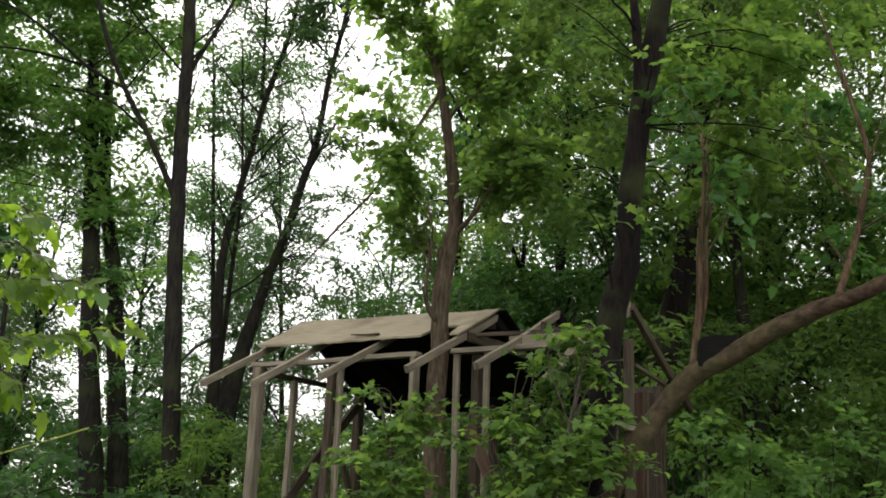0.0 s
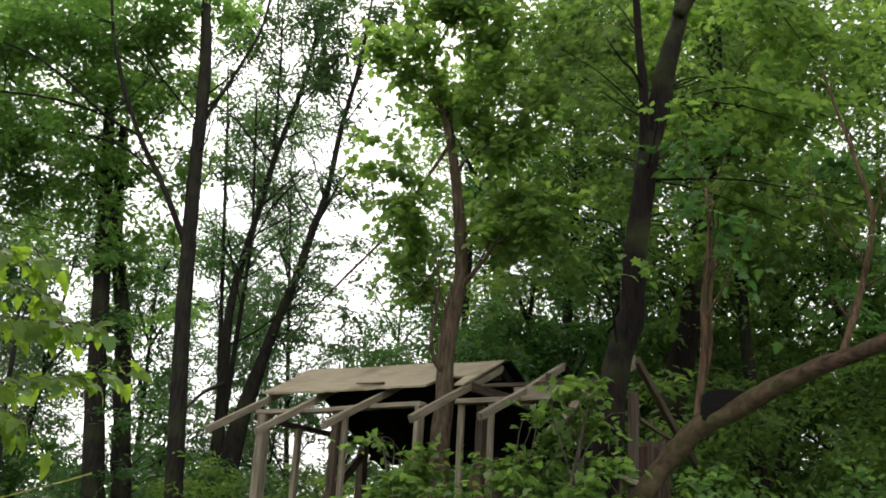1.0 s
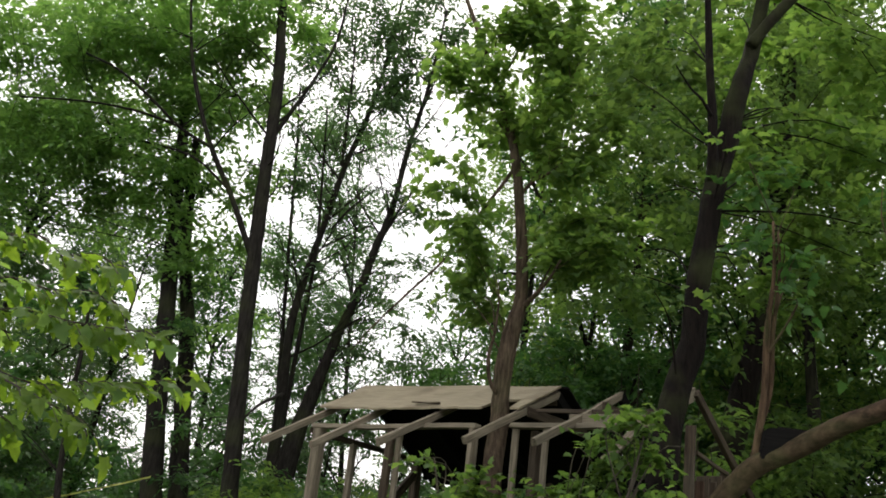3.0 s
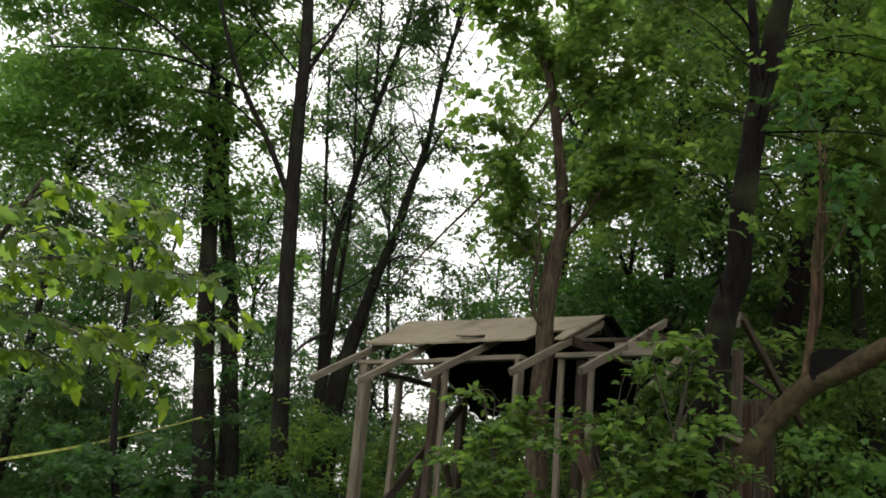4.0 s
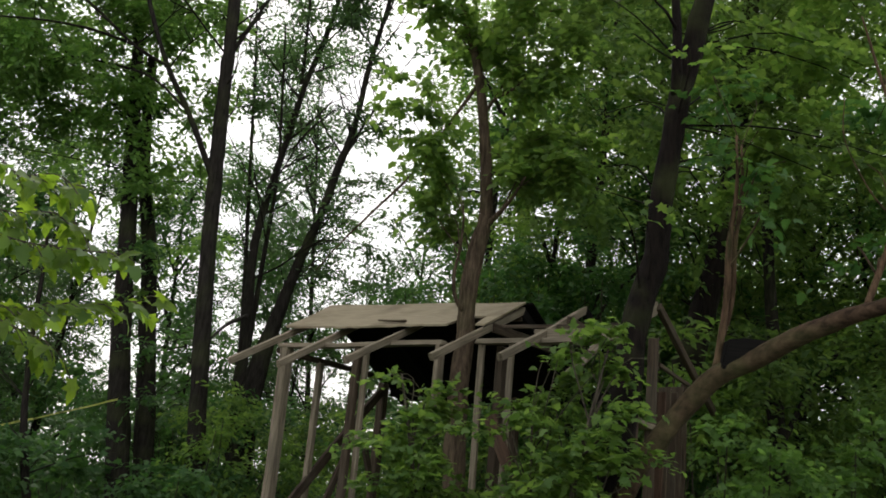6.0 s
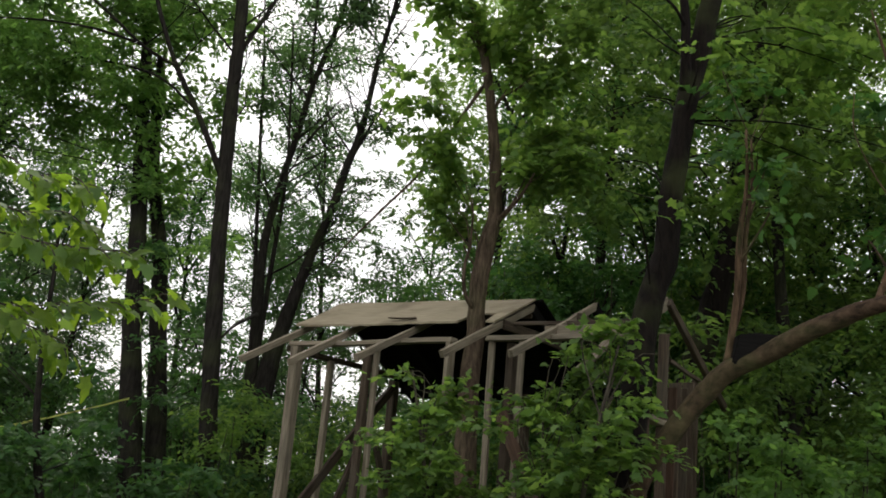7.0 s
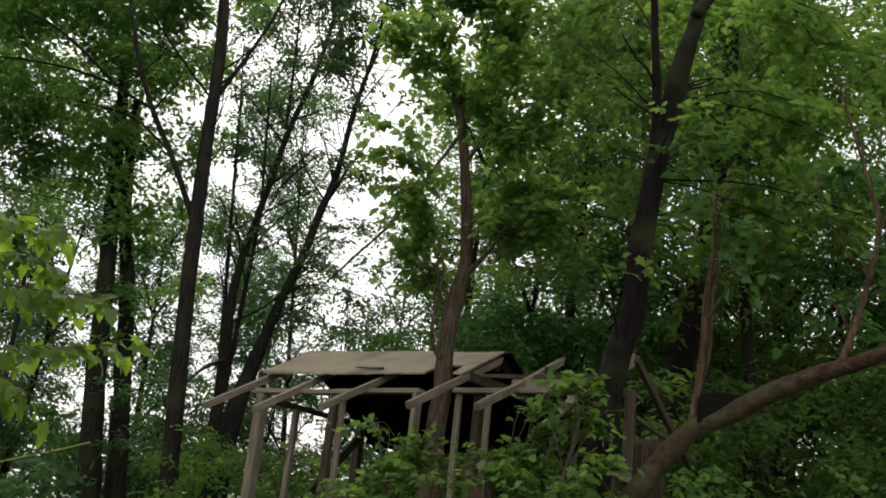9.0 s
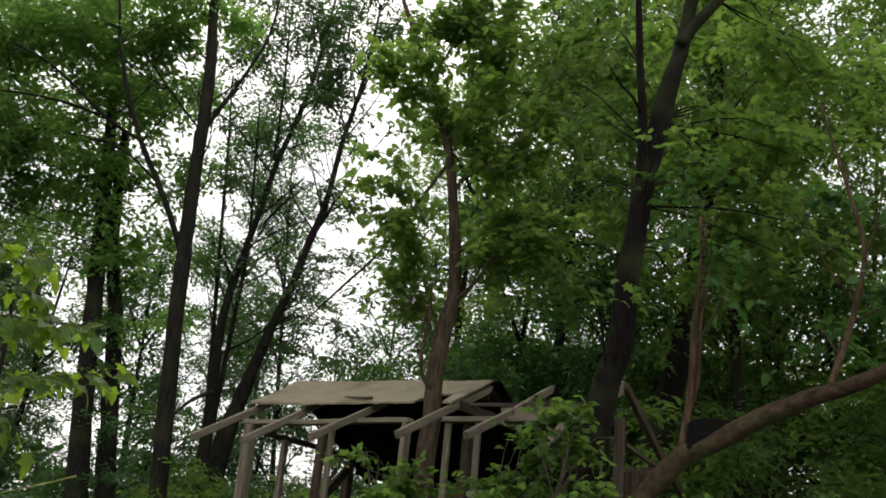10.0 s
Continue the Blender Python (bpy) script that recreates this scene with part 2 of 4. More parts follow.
def leaf_mesh(name, frames, kind, origin=(0, 0, 0)):
    """One mesh of separate leaves."""
    o, a, u, s = frames
    tv, tf = LEAVES[kind]
    tv = np.array(tv)
    b = np.cross(u, a)
    v = o[:, None] + s[:, None, None] * (tv[None, :, 0, None] * a[:, None] + tv[None, :, 1, None] * b[:, None] + tv[None, :, 2, None] * u[:, None])
    v = (v - np.array(origin)).reshape(-1, 3)
    n, m = len(o), len(tv)
    loops = np.concatenate([np.array(f) for f in tf])
    lens = np.array([len(f) for f in tf])
    me = bpy.data.meshes.new(name)
    me.vertices.add(len(v))
    me.vertices.foreach_set("co", v.astype(np.float32).ravel())
    allloops = (loops[None] + (np.arange(n) * m)[:, None]).ravel()
    me.loops.add(len(allloops))
    me.loops.foreach_set("vertex_index", allloops.astype(np.int32))
    alllens = np.tile(lens, n)
    me.polygons.add(len(alllens))
    me.polygons.foreach_set("loop_start", np.concatenate([[0], np.cumsum(alllens)[:-1]]).astype(np.int32))
    me.update(calc_edges=True)
    me.validate()
    return me


def twigs_to(bm, clumps, wood, rng, origin):
    """Thin twigs from the nearest place on the limbs to each clump of leaves."""
    spots = np.vstack([curve_points(w, 4) for w in wood])
    for cx, cy, cz, r in clumps:
        c = np.array([cx, cy, cz])
        d = np.linalg.norm(spots[:, :3] - c + [0, 0, 0.4], axis=1)
        s = spots[d.argmin()]
        if d.min() > 4:
            continue
        for k in range(2):
            e = c + rng.normal(size=3) * r * 0.5
            m1 = s[:3] * 0.55 + e * 0.45 + [0, 0, 0.12] + rng.normal(size=3) * 0.08
            rad = min(0.009, s[3] * 0.5)
            t = tube([(*s[:3], rad), (*m1, rad * 0.6), (*e, 0.003)], origin, 4, 3)
            me = bpy.data.meshes.new("t")
            t.to_mesh(me)
            t.free()
            bm.from_mesh(me)
            bpy.data.meshes.remove(me)


def shoots(wood, count, low, rng, origin):
    """Thin bare side branches, leaving the limbs above a height and forking once."""
    spots = np.vstack([curve_points(w, 4) for w in wood])
    spots = spots[spots[:, 2] > low]
    bm = bmesh.new()
    for s in spots[rng.integers(0, len(spots), count)]:
        a, length = rng.uniform(0, 2 * math.pi), rng.uniform(0.5, 1.5)
        d = np.array([math.cos(a), 0.6 * math.sin(a), rng.uniform(0.3, 1.5)])
        d /= np.linalg.norm(d)
        rad = min(0.016, s[3] * 0.55)
        p1 = s[:3] + d * length * 0.5 + rng.normal(size=3) * 0.05
        p2 = s[:3] + d * length + [0, 0, 0.16 * length] + rng.normal(size=3) * 0.08
        ends = [[(*s[:3], rad), (*p1, rad * 0.65), (*p2, 0.003)]]
        for k in range(2):
            e = p1 + (d + rng.normal(size=3) * 0.55) * length * rng.uniform(0.25, 0.5)
            ends.append([(*p1, rad * 0.5), (*((p1 + e) / 2 + rng.normal(size=3) * 0.03), rad * 0.35), (*e, 0.003)])
        for nodes in ends:
            t = tube(nodes, origin, 4, 3)
            me = bpy.data.meshes.new("t")
            t.to_mesh(me)
            t.free()
            bm.from_mesh(me)
            bpy.data.meshes.remove(me)
    return bm


def tree(label, category, trunk, limbs, crowns, bark, seed, group="", limb_bark=None, bare=0, low=4.0):
    """A tree: trunk, limbs, twigs and a crown of separate leaves. crowns: (clumps, leaf, fill, kind, material)."""
    rng = np.random.default_rng(seed)
    full = rooted(trunk)
    base = (full[0][0], full[0][1], 0.0)
    t = thing("tree", *base, label, category, group)
    part("trunk", tube(full, base, 12), bark, t, smooth=True)
    for nodes in limbs:
        part("limb", tube(nodes, base, 8), limb_bark or bark, t, smooth=True)
    for clumps, leaf, fill, kind, material in crowns:
        bm = bmesh.new()
        twigs_to(bm, clumps, [trunk] + list(limbs), rng, base)
        tagged(part("twigwork", bm, bark, t), kind="stuff")
        hang("crown", leaf_mesh("crown", sprays(clumps, rng, leaf, fill), kind, base), material, t)
    if bare:
        tagged(part("branchwork", shoots([trunk] + list(limbs), bare, low, rng, base), bark, t), kind="stuff")
    return t


# ---------------------------------------------------------------- ground
bm = bmesh.new()
bmesh.ops.create_grid(bm, x_segments=120, y_segments=120, size=1.0)
for v in bm.verts:
    r = max(abs(v.co.x), abs(v.co.y))
    v.co.x, v.co.y = v.co.x * (4 + 396 * r ** 3), v.co.y * (4 + 396 * r ** 3)
    v.co.z = 0.12 * noise.noise(v.co * 0.4) * min(1, r * 3)
ground = part("ground", bm, EARTH, None, smooth=True)
tagged(ground, "dark woodland floor of earth and leaf litter", "ground", kind="structure")


# ---------------------------------------------------------------- shed
shed = thing("shed", 0.538, 8.485, 0, "derelict grey wooden shed frame with half-stripped gable roof", "shed", turn=-33.656)
RUN = 1.305


def ridge(s):
    """Height of the ridge, which sags towards the stripped end."""
    return 3.368 - 0.019 * (s + 2.13)


def fall(s):
    """Steepness of the roof."""
    return 0.535 - 0.017 * (s + 2.13)



def board(name, p, q, w, h, material, parent=shed, label="", roll=0.0, bow=0.012, seed=0):
    """A sawn board from p to q, w wide and h deep, with worn edges and a slight bow."""
    p, q = Vector(p), Vector(q)
    length = (q - p).length
    bm = bmesh.new()
    bmesh.ops.create_cube(bm, size=1)
    for v in bm.verts:
        v.co = Vector(((v.co.x + 0.5) * length, v.co.y * w, v.co.z * h))
    long = [e for e in bm.edges if abs(e.verts[0].co.x - e.verts[1].co.x) > length * 0.5]
    bmesh.ops.bevel(bm, geom=long, offset=min(w, h) * 0.12, segments=1, affect="EDGES")
    long = [e for e in bm.edges if abs(e.verts[0].co.x - e.verts[1].co.x) > length * 0.5]
    bmesh.ops.subdivide_edges(bm, edges=long, cuts=7)
    off = Vector((seed * 3.7, seed * 1.3, 0))
    for v in bm.verts:
        k = math.sin(math.pi * v.co.x / length)
        v.co.y += bow * k * noise.noise(Vector((v.co.x * 0.7, 3, 0)) + off) * 2
        v.co.z += bow * k * noise.noise(Vector((v.co.x * 0.7, 9, 5)) + off) * 2
        if v.co.x < 0.01 or v.co.x > length - 0.01:
            v.co.x += 0.02 * noise.noise(v.co * 20 + off)
        v.co += Vector((0, 1, 1)) * 0.0025 * noise.noise(v.co * 9 + off)
    ob = part(name, bm, material, parent, label)
    d = (q - p).normalized()
    ob.matrix_basis = Matrix.Translation(p) @ d.to_track_quat("X", "Z").to_matrix().to_4x4() @ pose(0, 0, 0, roll, 0, 0)
    return ob


def slope(s, v, drop=0.0):
    """Height of the rafters' upper edge at s along and v across the roof."""
    return ridge(s) - abs(v) * fall(s) - drop


# rafters: place along the shed, length of the front run, foot's height off the line
for i, (s, run, sag) in enumerate(((-2.13, 1.31, 0.0), (-1.56, 1.30, 0.035), (-0.83, 1.31, 0.0), (0.0, 1.31, -0.02), (0.6, 1.31, -0.015))):
    board("rafter", (s, -run, slope(s, run, 0.045 + sag)), (s, 0.02, slope(s, 0, 0.045)), 0.04, 0.06, WOOD, seed=i)
    # rear rafters take the roof's inner shade as their colour
    board("rafter", (s, 0.0, slope(s, 0, 0.06)), (s, RUN, slope(s, RUN, 0.06)), 0.045, 0.09, BLACK_SHADED, seed=i + 9)
board("rafter", (1.22, -0.22, slope(1.22, 0.22, 0.03)), (1.22, 0.02, slope(1.22, 0, 0.03)), 0.045, 0.1, WOOD, label="broken-off rafter stub", seed=6)
board("rafter", (1.25, 0.0, slope(1.25, 0, 0.03)), (1.25, 1.36, slope(1.25, 1.36, 0.05)), 0.045, 0.07, WOOD_DARK, seed=7)
# plates, rails and ties
board("plate", (-2.1, -0.72, 2.86), (-0.3, -0.72, 2.865), 0.09, 0.04, WOOD, seed=1)
board("plate", (0.03, -0.72, 2.87), (1.3, -0.72, 2.885), 0.09, 0.04, WOOD, seed=2)
board("fascia_board", (0.52, -0.66, 2.925), (1.3, -0.66, 2.925), 0.025, 0.1, WOOD, seed=3)
board("rail", (0.12, -0.5, 3.035), (1.3, -0.5, 3.035), 0.03, 0.03, WOOD_DARK, seed=4)
board("ridge_board", (-2.1, 0, ridge(-2.1) - 0.09), (0.0, 0, ridge(0) - 0.09), 0.025, 0.11, WOOD_DARK, seed=5)
board("gable_plate", (-2.13, -0.72, 2.82), (-2.13, 0.95, 2.8), 0.05, 0.05, WOOD_DARK, seed=6)
# near-black colour here is the shade under the rear slope
board("back_plate", (-2.1, 1.02, 2.68), (0.6, 1.02, 2.68), 0.05, 0.09, BLACK_SHADED, seed=7)
board("collar_tie", (0.03, -0.5, 3.03), (0.03, 0.5, 3.03), 0.03, 0.08, WOOD_DARK, seed=8)
board("collar_tie", (0.63, -0.35, 3.1), (0.63, 0.4, 3.1), 0.03, 0.08, WOOD_DARK, seed=9)
# posts: (along, across, top, width, material)
for i, (s, v, top, w, d, m) in enumerate((
        (-2.03, -0.72, 2.84, 0.105, 0.09, WOOD), (-1.2, -0.72, 2.84, 0.055, 0.07, WOOD_DARK), (-1.13, -0.66, 2.84, 0.04, 0.05, WOOD),
        (0.07, -0.72, 2.85, 0.036, 0.05, WOOD), (0.19, -0.62, 2.84, 0.085, 0.07, WOOD_DARK), (0.36, -0.72, 2.85, 0.036, 0.045, WOOD),
        (1.37, -0.72, 2.86, 0.085, 0.09, WOOD_RED), (-2.13, -0.14, 2.8, 0.06, 0.06, WOOD), (-2.13, 0.92, 2.76, 0.09, 0.09, WOOD_DARK),
        (-0.6, 1.02, 2.64, 0.09, 0.09, WOOD_DARK), (0.5, 1.02, 2.64, 0.09, 0.09, WOOD_DARK))):
    board("post", (s, v, -0.1), (s + 0.015 * math.sin(i * 2.1), v, top), w, d, m, seed=i + 20)
board("post", (-0.33, -0.72, 2.3), (-0.33, -0.72, 2.85), 0.1, 0.04, WOOD, label="short pale hanging post end", seed=40)
# right gable wall: boards left standing
for i, (v, w, top, m) in enumerate(((-0.34, 0.08, 2.95, WOOD_DARK), (-0.22, 0.13, 2.56, WOOD_RED), (-0.08, 0.1, 2.62, WOOD_DARK), (0.06, 0.1, 2.6, WOOD_DARK), (0.19, 0.09, 2.66, WOOD_DARK), (0.33, 0.05, 2.7, WOOD_DARK))):
    board("wall_board", (1.36, v, 0.0), (1.36, v, top), 0.025, w, m, seed=i + 50)
board("rail", (1.39, -0.3, 2.76), (1.39, 0.34, 2.7), 0.03, 0.03, WOOD_DARK, seed=57)
# braces and loose planks
board("brace", (-2.1, -1.0, 0.85), (-2.1, 0.85, 2.67), 0.04, 0.09, WOOD_DARK, seed=60)
board("brace", (-2.06, -0.4, 0.6), (-2.06, 0.34, 2.0), 0.04, 0.07, WOOD_DARK, seed=61)
board("brace", (-2.06, 0.62, 2.05), (-2.06, 1.2, 0.9), 0.04, 0.07, WOOD_DARK, seed=62)
board("plank", (0.28, -0.86, 2.26), (1.0, -0.98, 1.05), 0.03, 0.1, WOOD_RED, label="reddish plank leaning on the posts", seed=63)
board("cleat", (1.36, -0.62, 2.3), (1.36, -0.3, 2.28), 0.09, 0.04, WOOD, seed=64)
board("brace", (0.85, -0.72, 2.62), (1.1, -0.72, 2.86), 0.03, 0.06, WOOD, seed=65)


def roof_sheet(name, s0, s1, v0, v1, lift, material, label, notch=None, ragged=0.0, corner=0.0):
    """A warped sheet on one slope, with thickness, a ragged lower edge and a notch round a trunk."""
    bm = bmesh.new()
    ns, nv, t = 72, 22, 0.018
    grid = {}
    for i in range(ns + 1):
        s = s0 + (s1 - s0) * i / ns
        low = v1 + ragged * (noise.noise(Vector((s * 2.2, 0, 1))) + 0.5 * noise.noise(Vector((s * 9, 0, 4))))
        low += 0.05 * max(0, 1 - (s - s0) / 0.25) ** 2 * (1 if v1 < 0 else 0)
        if notch and abs(s - notch[0]) < notch[1]:
            low = notch[2]
        for j in range(nv + 1):
            v = v0 + (low - v0) * j / nv
            z = ridge(s) - abs(v) * fall(s) + lift + 0.012 * noise.noise(Vector((s * 1.7, v * 2, 0))) - 0.02 * math.sin(math.pi * j / nv) * abs(math.sin(s * 4.6))
            for k in (0, 1):
                grid[i, j, k] = bm.verts.new((s, v, z + t * k))
    for i in range(ns):
        for j in range(nv):
            bm.faces.new([grid[a, b, 1] for a, b in ((i, j), (i + 1, j), (i + 1, j + 1), (i, j + 1))])
            bm.faces.new([grid[a, b, 0] for a, b in ((i, j), (i, j + 1), (i + 1, j + 1), (i + 1, j))])
    for i in range(ns):
        for j in (0, nv):
            bm.faces.new((grid[i, j, 0], grid[i + 1, j, 0], grid[i + 1, j, 1], grid[i, j, 1]))
    for j in range(nv):
        for i in (0, ns):
            bm.faces.new((grid[i, j, 0], grid[i, j + 1, 0], grid[i, j + 1, 1], grid[i, j, 1]))
    bmesh.ops.recalc_face_normals(bm, faces=bm.faces)
    return part(name, bm, material, shed, label)


roof_sheet("roof_sheet", -2.2, 0.03, 0.0, -0.64, 0.012, SHEET, "warped grey-tan roofing sheet with ragged edge", notch=(-0.2, 0.13, -0.42), ragged=0.035)
# rear slope, its underside's shade put into the sheet colour
roof_sheet("roof_sheet", -2.2, 0.1, 0.004, 1.39, 0.004, BLACK_SHADED, "rear roof sheet coloured near black for its shaded underside", ragged=0.05)
# torn strip curling off the front sheet
board("torn_strip", (-1.1, -0.57, slope(-1.1, 0.57) + 0.05), (-0.82, -0.57, slope(-0.82, 0.57) + 0.045), 0.05, 0.01, WOOD_DARK, seed=70, bow=0.03)

# ---------------------------------------------------------------- trees by the shed
TM = [(0.09, 8.1, 1.29, 0.105), (0.05, 8.1, 2.17, 0.09), (0.04, 8.1, 2.53, 0.083), (0.06, 8.15, 2.92, 0.077), (0.05, 8.15, 3.21, 0.074), (0.06, 8.15, 3.45, 0.078), (0.1, 8.15, 3.75, 0.072), (0.14, 8.15, 4.01, 0.058), (0.11, 8.15, 4.47, 0.051), (0.01, 8.12, 5.12, 0.045), (-0.08, 8.12, 5.5, 0.039), (-0.19, 8.12, 5.82, 0.034), (-0.32, 8.12, 6.16, 0.029), (-0.47, 8.12, 6.51, 0.025), (-0.69, 8.12, 7.03, 0.016)]
TM_LIMBS = [
    [(0.14, 8.15, 3.91, 0.029), (0.24, 8.05, 4.0, 0.022), (0.35, 7.95, 4.13, 0.014), (0.44, 7.85, 4.29, 0.009)],
    [(0.04, 8.15, 4.91, 0.019), (0.13, 8.05, 5.04, 0.015), (0.27, 7.95, 5.1, 0.011), (0.47, 7.85, 5.27, 0.007)],
    [(0.06, 8.15, 3.11, 0.025), (-0.05, 8.05, 3.25, 0.018), (-0.08, 8.05, 3.46, 0.016), (-0.05, 8.05, 3.66, 0.013), (-0.04, 8.05, 3.96, 0.009)],
    [(-0.03, 8.15, 5.2, 0.019), (-0.22, 8.1, 4.84, 0.015), (-0.55, 8.4, 4.4, 0.013), (-0.88, 8.7, 4.12, 0.012), (-1.18, 8.9, 3.83, 0.008), (-1.38, 9.0, 3.59, 0.006)],
]
TM_TOP = [(-0.57, 7.9, 5.8, 0.28), (-0.4, 7.8, 5.9, 0.32), (0.05, 8.35, 5.8, 0.37), (-0.37, 7.9, 6.4, 0.37), (0, 7.9, 6.5, 0.41), (-0.49, 8, 5.2, 0.18), (0.3, 8.3, 5.4, 0.32), (0.5, 7.9, 5.8, 0.37), (0.5, 7.9, 6.4, 0.41)]
TM_LOW = [(-0.57, 8, 4.9, 0.18), (-0.37, 8, 4.6, 0.23), (-0.3, 8.3, 4.4, 0.2), (-0.35, 8.4, 4.1, 0.18), (-0.1, 8.4, 3.9, 0.18), (0.5, 8.3, 4.8, 0.28), (0.5, 8, 5.2, 0.32), (0.7, 8.1, 4.6, 0.33), (0.5, 8.1, 4.3, 0.26)]
tree("brown-barked tree growing up through the shed rafters", "tree", TM, TM_LIMBS,
     [(TM_TOP, 0.085, 1.2, "lobed", LEAF_BRIGHT), (TM_LOW, 0.085, 1.9, "lobed", LEAF_BRIGHT)], BARK_BROWN, 11)

TB = [(0.947, 6.3, 1.31, 0.1), (1.056, 6.4, 1.86, 0.1), (1.125, 6.5, 2.45, 0.098), (1.19, 6.6, 2.93, 0.096), (1.325, 6.7, 3.4, 0.088), (1.355, 6.7, 3.86, 0.082), (1.41, 6.7, 4.29, 0.08), (1.46, 6.7, 4.65, 0.08), (1.54, 6.7, 5.02, 0.078), (1.61, 6.7, 5.4, 0.076), (1.73, 6.8, 5.84, 0.06), (1.85, 6.8, 6.55, 0.05)]
TB_LIMBS = [
    [(1.69, 6.72, 5.78, 0.044), (1.84, 6.72, 6.02, 0.046), (2.04, 6.72, 6.3, 0.046), (2.27, 6.72, 6.7, 0.036), (2.43, 6.72, 7.16, 0.02)],
    [(1.42, 6.67, 4.6, 0.045), (1.4, 6.6, 4.92, 0.037), (1.39, 6.6, 5.14, 0.034), (1.36, 6.6, 5.51, 0.031), (1.32, 6.6, 6.27, 0.024)],
    [(1.41, 6.6, 5.05, 0.015), (1.29, 6.5, 5.17, 0.01), (1.21, 6.5, 5.25, 0.008), (1.08, 6.4, 5.37, 0.004)],
]
TB_CROWN = [(1.5, 7.2, 6.9, 0.5), (2.2, 7.3, 7.0, 0.5), (0.9, 7.3, 6.7, 0.45), (1.9, 7.3, 5.5, 0.41), (2.1, 7.5, 4.8, 0.42), (2.4, 7.4, 5.4, 0.49), (1.9, 7.3, 6.2, 0.54), (2.5, 7.3, 6.2, 0.54), (1.8, 7.7, 4.3, 0.26), (2.4, 7.8, 4.3, 0.4), (2.7, 7.4, 4.6, 0.45), (3.0, 7.4, 5.2, 0.49), (1.1, 6.3, 3.6, 0.12), (1.45, 6.2, 4.75, 0.1), (3.2, 7.3, 6.0, 0.54)]
# inner clumps of the same crown; a darker leaf green gives their shade
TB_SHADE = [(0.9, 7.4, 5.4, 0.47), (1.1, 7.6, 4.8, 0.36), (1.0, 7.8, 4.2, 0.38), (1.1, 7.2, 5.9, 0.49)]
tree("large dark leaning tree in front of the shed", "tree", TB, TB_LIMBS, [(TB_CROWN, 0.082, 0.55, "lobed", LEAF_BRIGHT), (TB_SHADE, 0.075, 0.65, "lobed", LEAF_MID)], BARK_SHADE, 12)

LM = [(1.01, 6.1, 1.46, 0.068), (1.12, 6.1, 1.86, 0.067), (1.27, 6.1, 2.09, 0.066), (1.45, 6.1, 2.33, 0.065), (1.6, 6.05, 2.5, 0.064), (1.83, 6, 2.63, 0.063), (2.07, 5.9, 2.78, 0.059), (2.32, 5.85, 2.9, 0.054), (2.53, 5.8, 2.98, 0.049), (2.86, 5.7, 3.16, 0.04), (3.21, 5.6, 3.41, 0.027)]
LM_LIMBS = [
    [(1.58, 6.05, 2.48, 0.028), (1.63, 6.1, 2.74, 0.023), (1.66, 6.1, 3.03, 0.021), (1.67, 6.1, 3.36, 0.019), (1.71, 6.1, 3.74, 0.012), (1.7, 6.1, 4.1, 0.007)],
    [(1.65, 6.12, 2.77, 0.016), (1.7, 6.12, 3.02, 0.018), (1.71, 6.12, 3.35, 0.016), (1.75, 6.12, 3.73, 0.012), (1.74, 6.12, 4.04, 0.007)],
    [(2.43, 5.86, 2.96, 0.024), (2.5, 5.9, 3.12, 0.021), (2.62, 5.95, 3.42, 0.019), (2.73, 6.0, 3.79, 0.018), (2.75, 6.0, 3.99, 0.016), (2.7, 6.05, 4.31, 0.013), (2.63, 6.1, 4.67, 0.01), (2.53, 6.1, 5.04, 0.006)],
    [(2.69, 6.0, 3.57, 0.006), (2.54, 6.0, 3.74, 0.005), (2.42, 6.0, 3.96, 0.004), (2.36, 6.0, 4.14, 0.004), (2.37, 6.0, 4.39, 0.003)],
    [(2.65, 5.95, 3.48, 0.006), (2.63, 5.95, 3.66, 0.005), (2.58, 5.95, 3.85, 0.004), (2.49, 5.95, 3.92, 0.003)],
    [(2.72, 5.95, 3.86, 0.007), (2.78, 5.95, 4.02, 0.006), (2.84, 5.95, 4.22, 0.004), (2.88, 5.95, 4.51, 0.003)],
]
LM_CROWN = [(1.62, 6.0, 3.95, 0.14), (1.85, 6.0, 3.8, 0.16), (1.75, 5.95, 3.6, 0.1), (2.9, 6.1, 3.7, 0.25), (3.2, 5.9, 4.1, 0.3), (2.75, 6.5, 3.4, 0.2), (1.75, 6.5, 4.6, 0.2), (2.7, 6.6, 4.6, 0.25)]
tree("low leaning tree with a long diagonal limb", "tree", LM, LM_LIMBS, [(LM_CROWN, 0.08, 0.7, "lobed", LEAF_DEEP)], BARK_LIMB, 13, limb_bark=BARK_PALE)

# dark board lodged in the fork of the leaning tree
wedge = thing("lodged_board", 1.6, 6.05, 2.56, "blackened board lodged in a tree fork", "board")
bm = bmesh.new()
prof = [(0.0, -0.03), (0.045, 0.165), (0.15, 0.182), (0.29, 0.178), (0.27, 0.1), (0.1, -0.02)]
front, back = [bm.verts.new((x, -0.07, z)) for x, z in prof], [bm.verts.new((x, 0.07, z)) for x, z in prof]
bm.faces.new(front)
bm.faces.new(back[::-1])
for i in range(len(prof)):
    j = (i + 1) % len(prof)
    bm.faces.new((front[j], front[i], back[i], back[j]))
bmesh.ops.bevel(bm, geom=bm.edges[:], offset=0.008, segments=2, affect="EDGES")
part("board", bm, BLACK_SHADED, wedge)

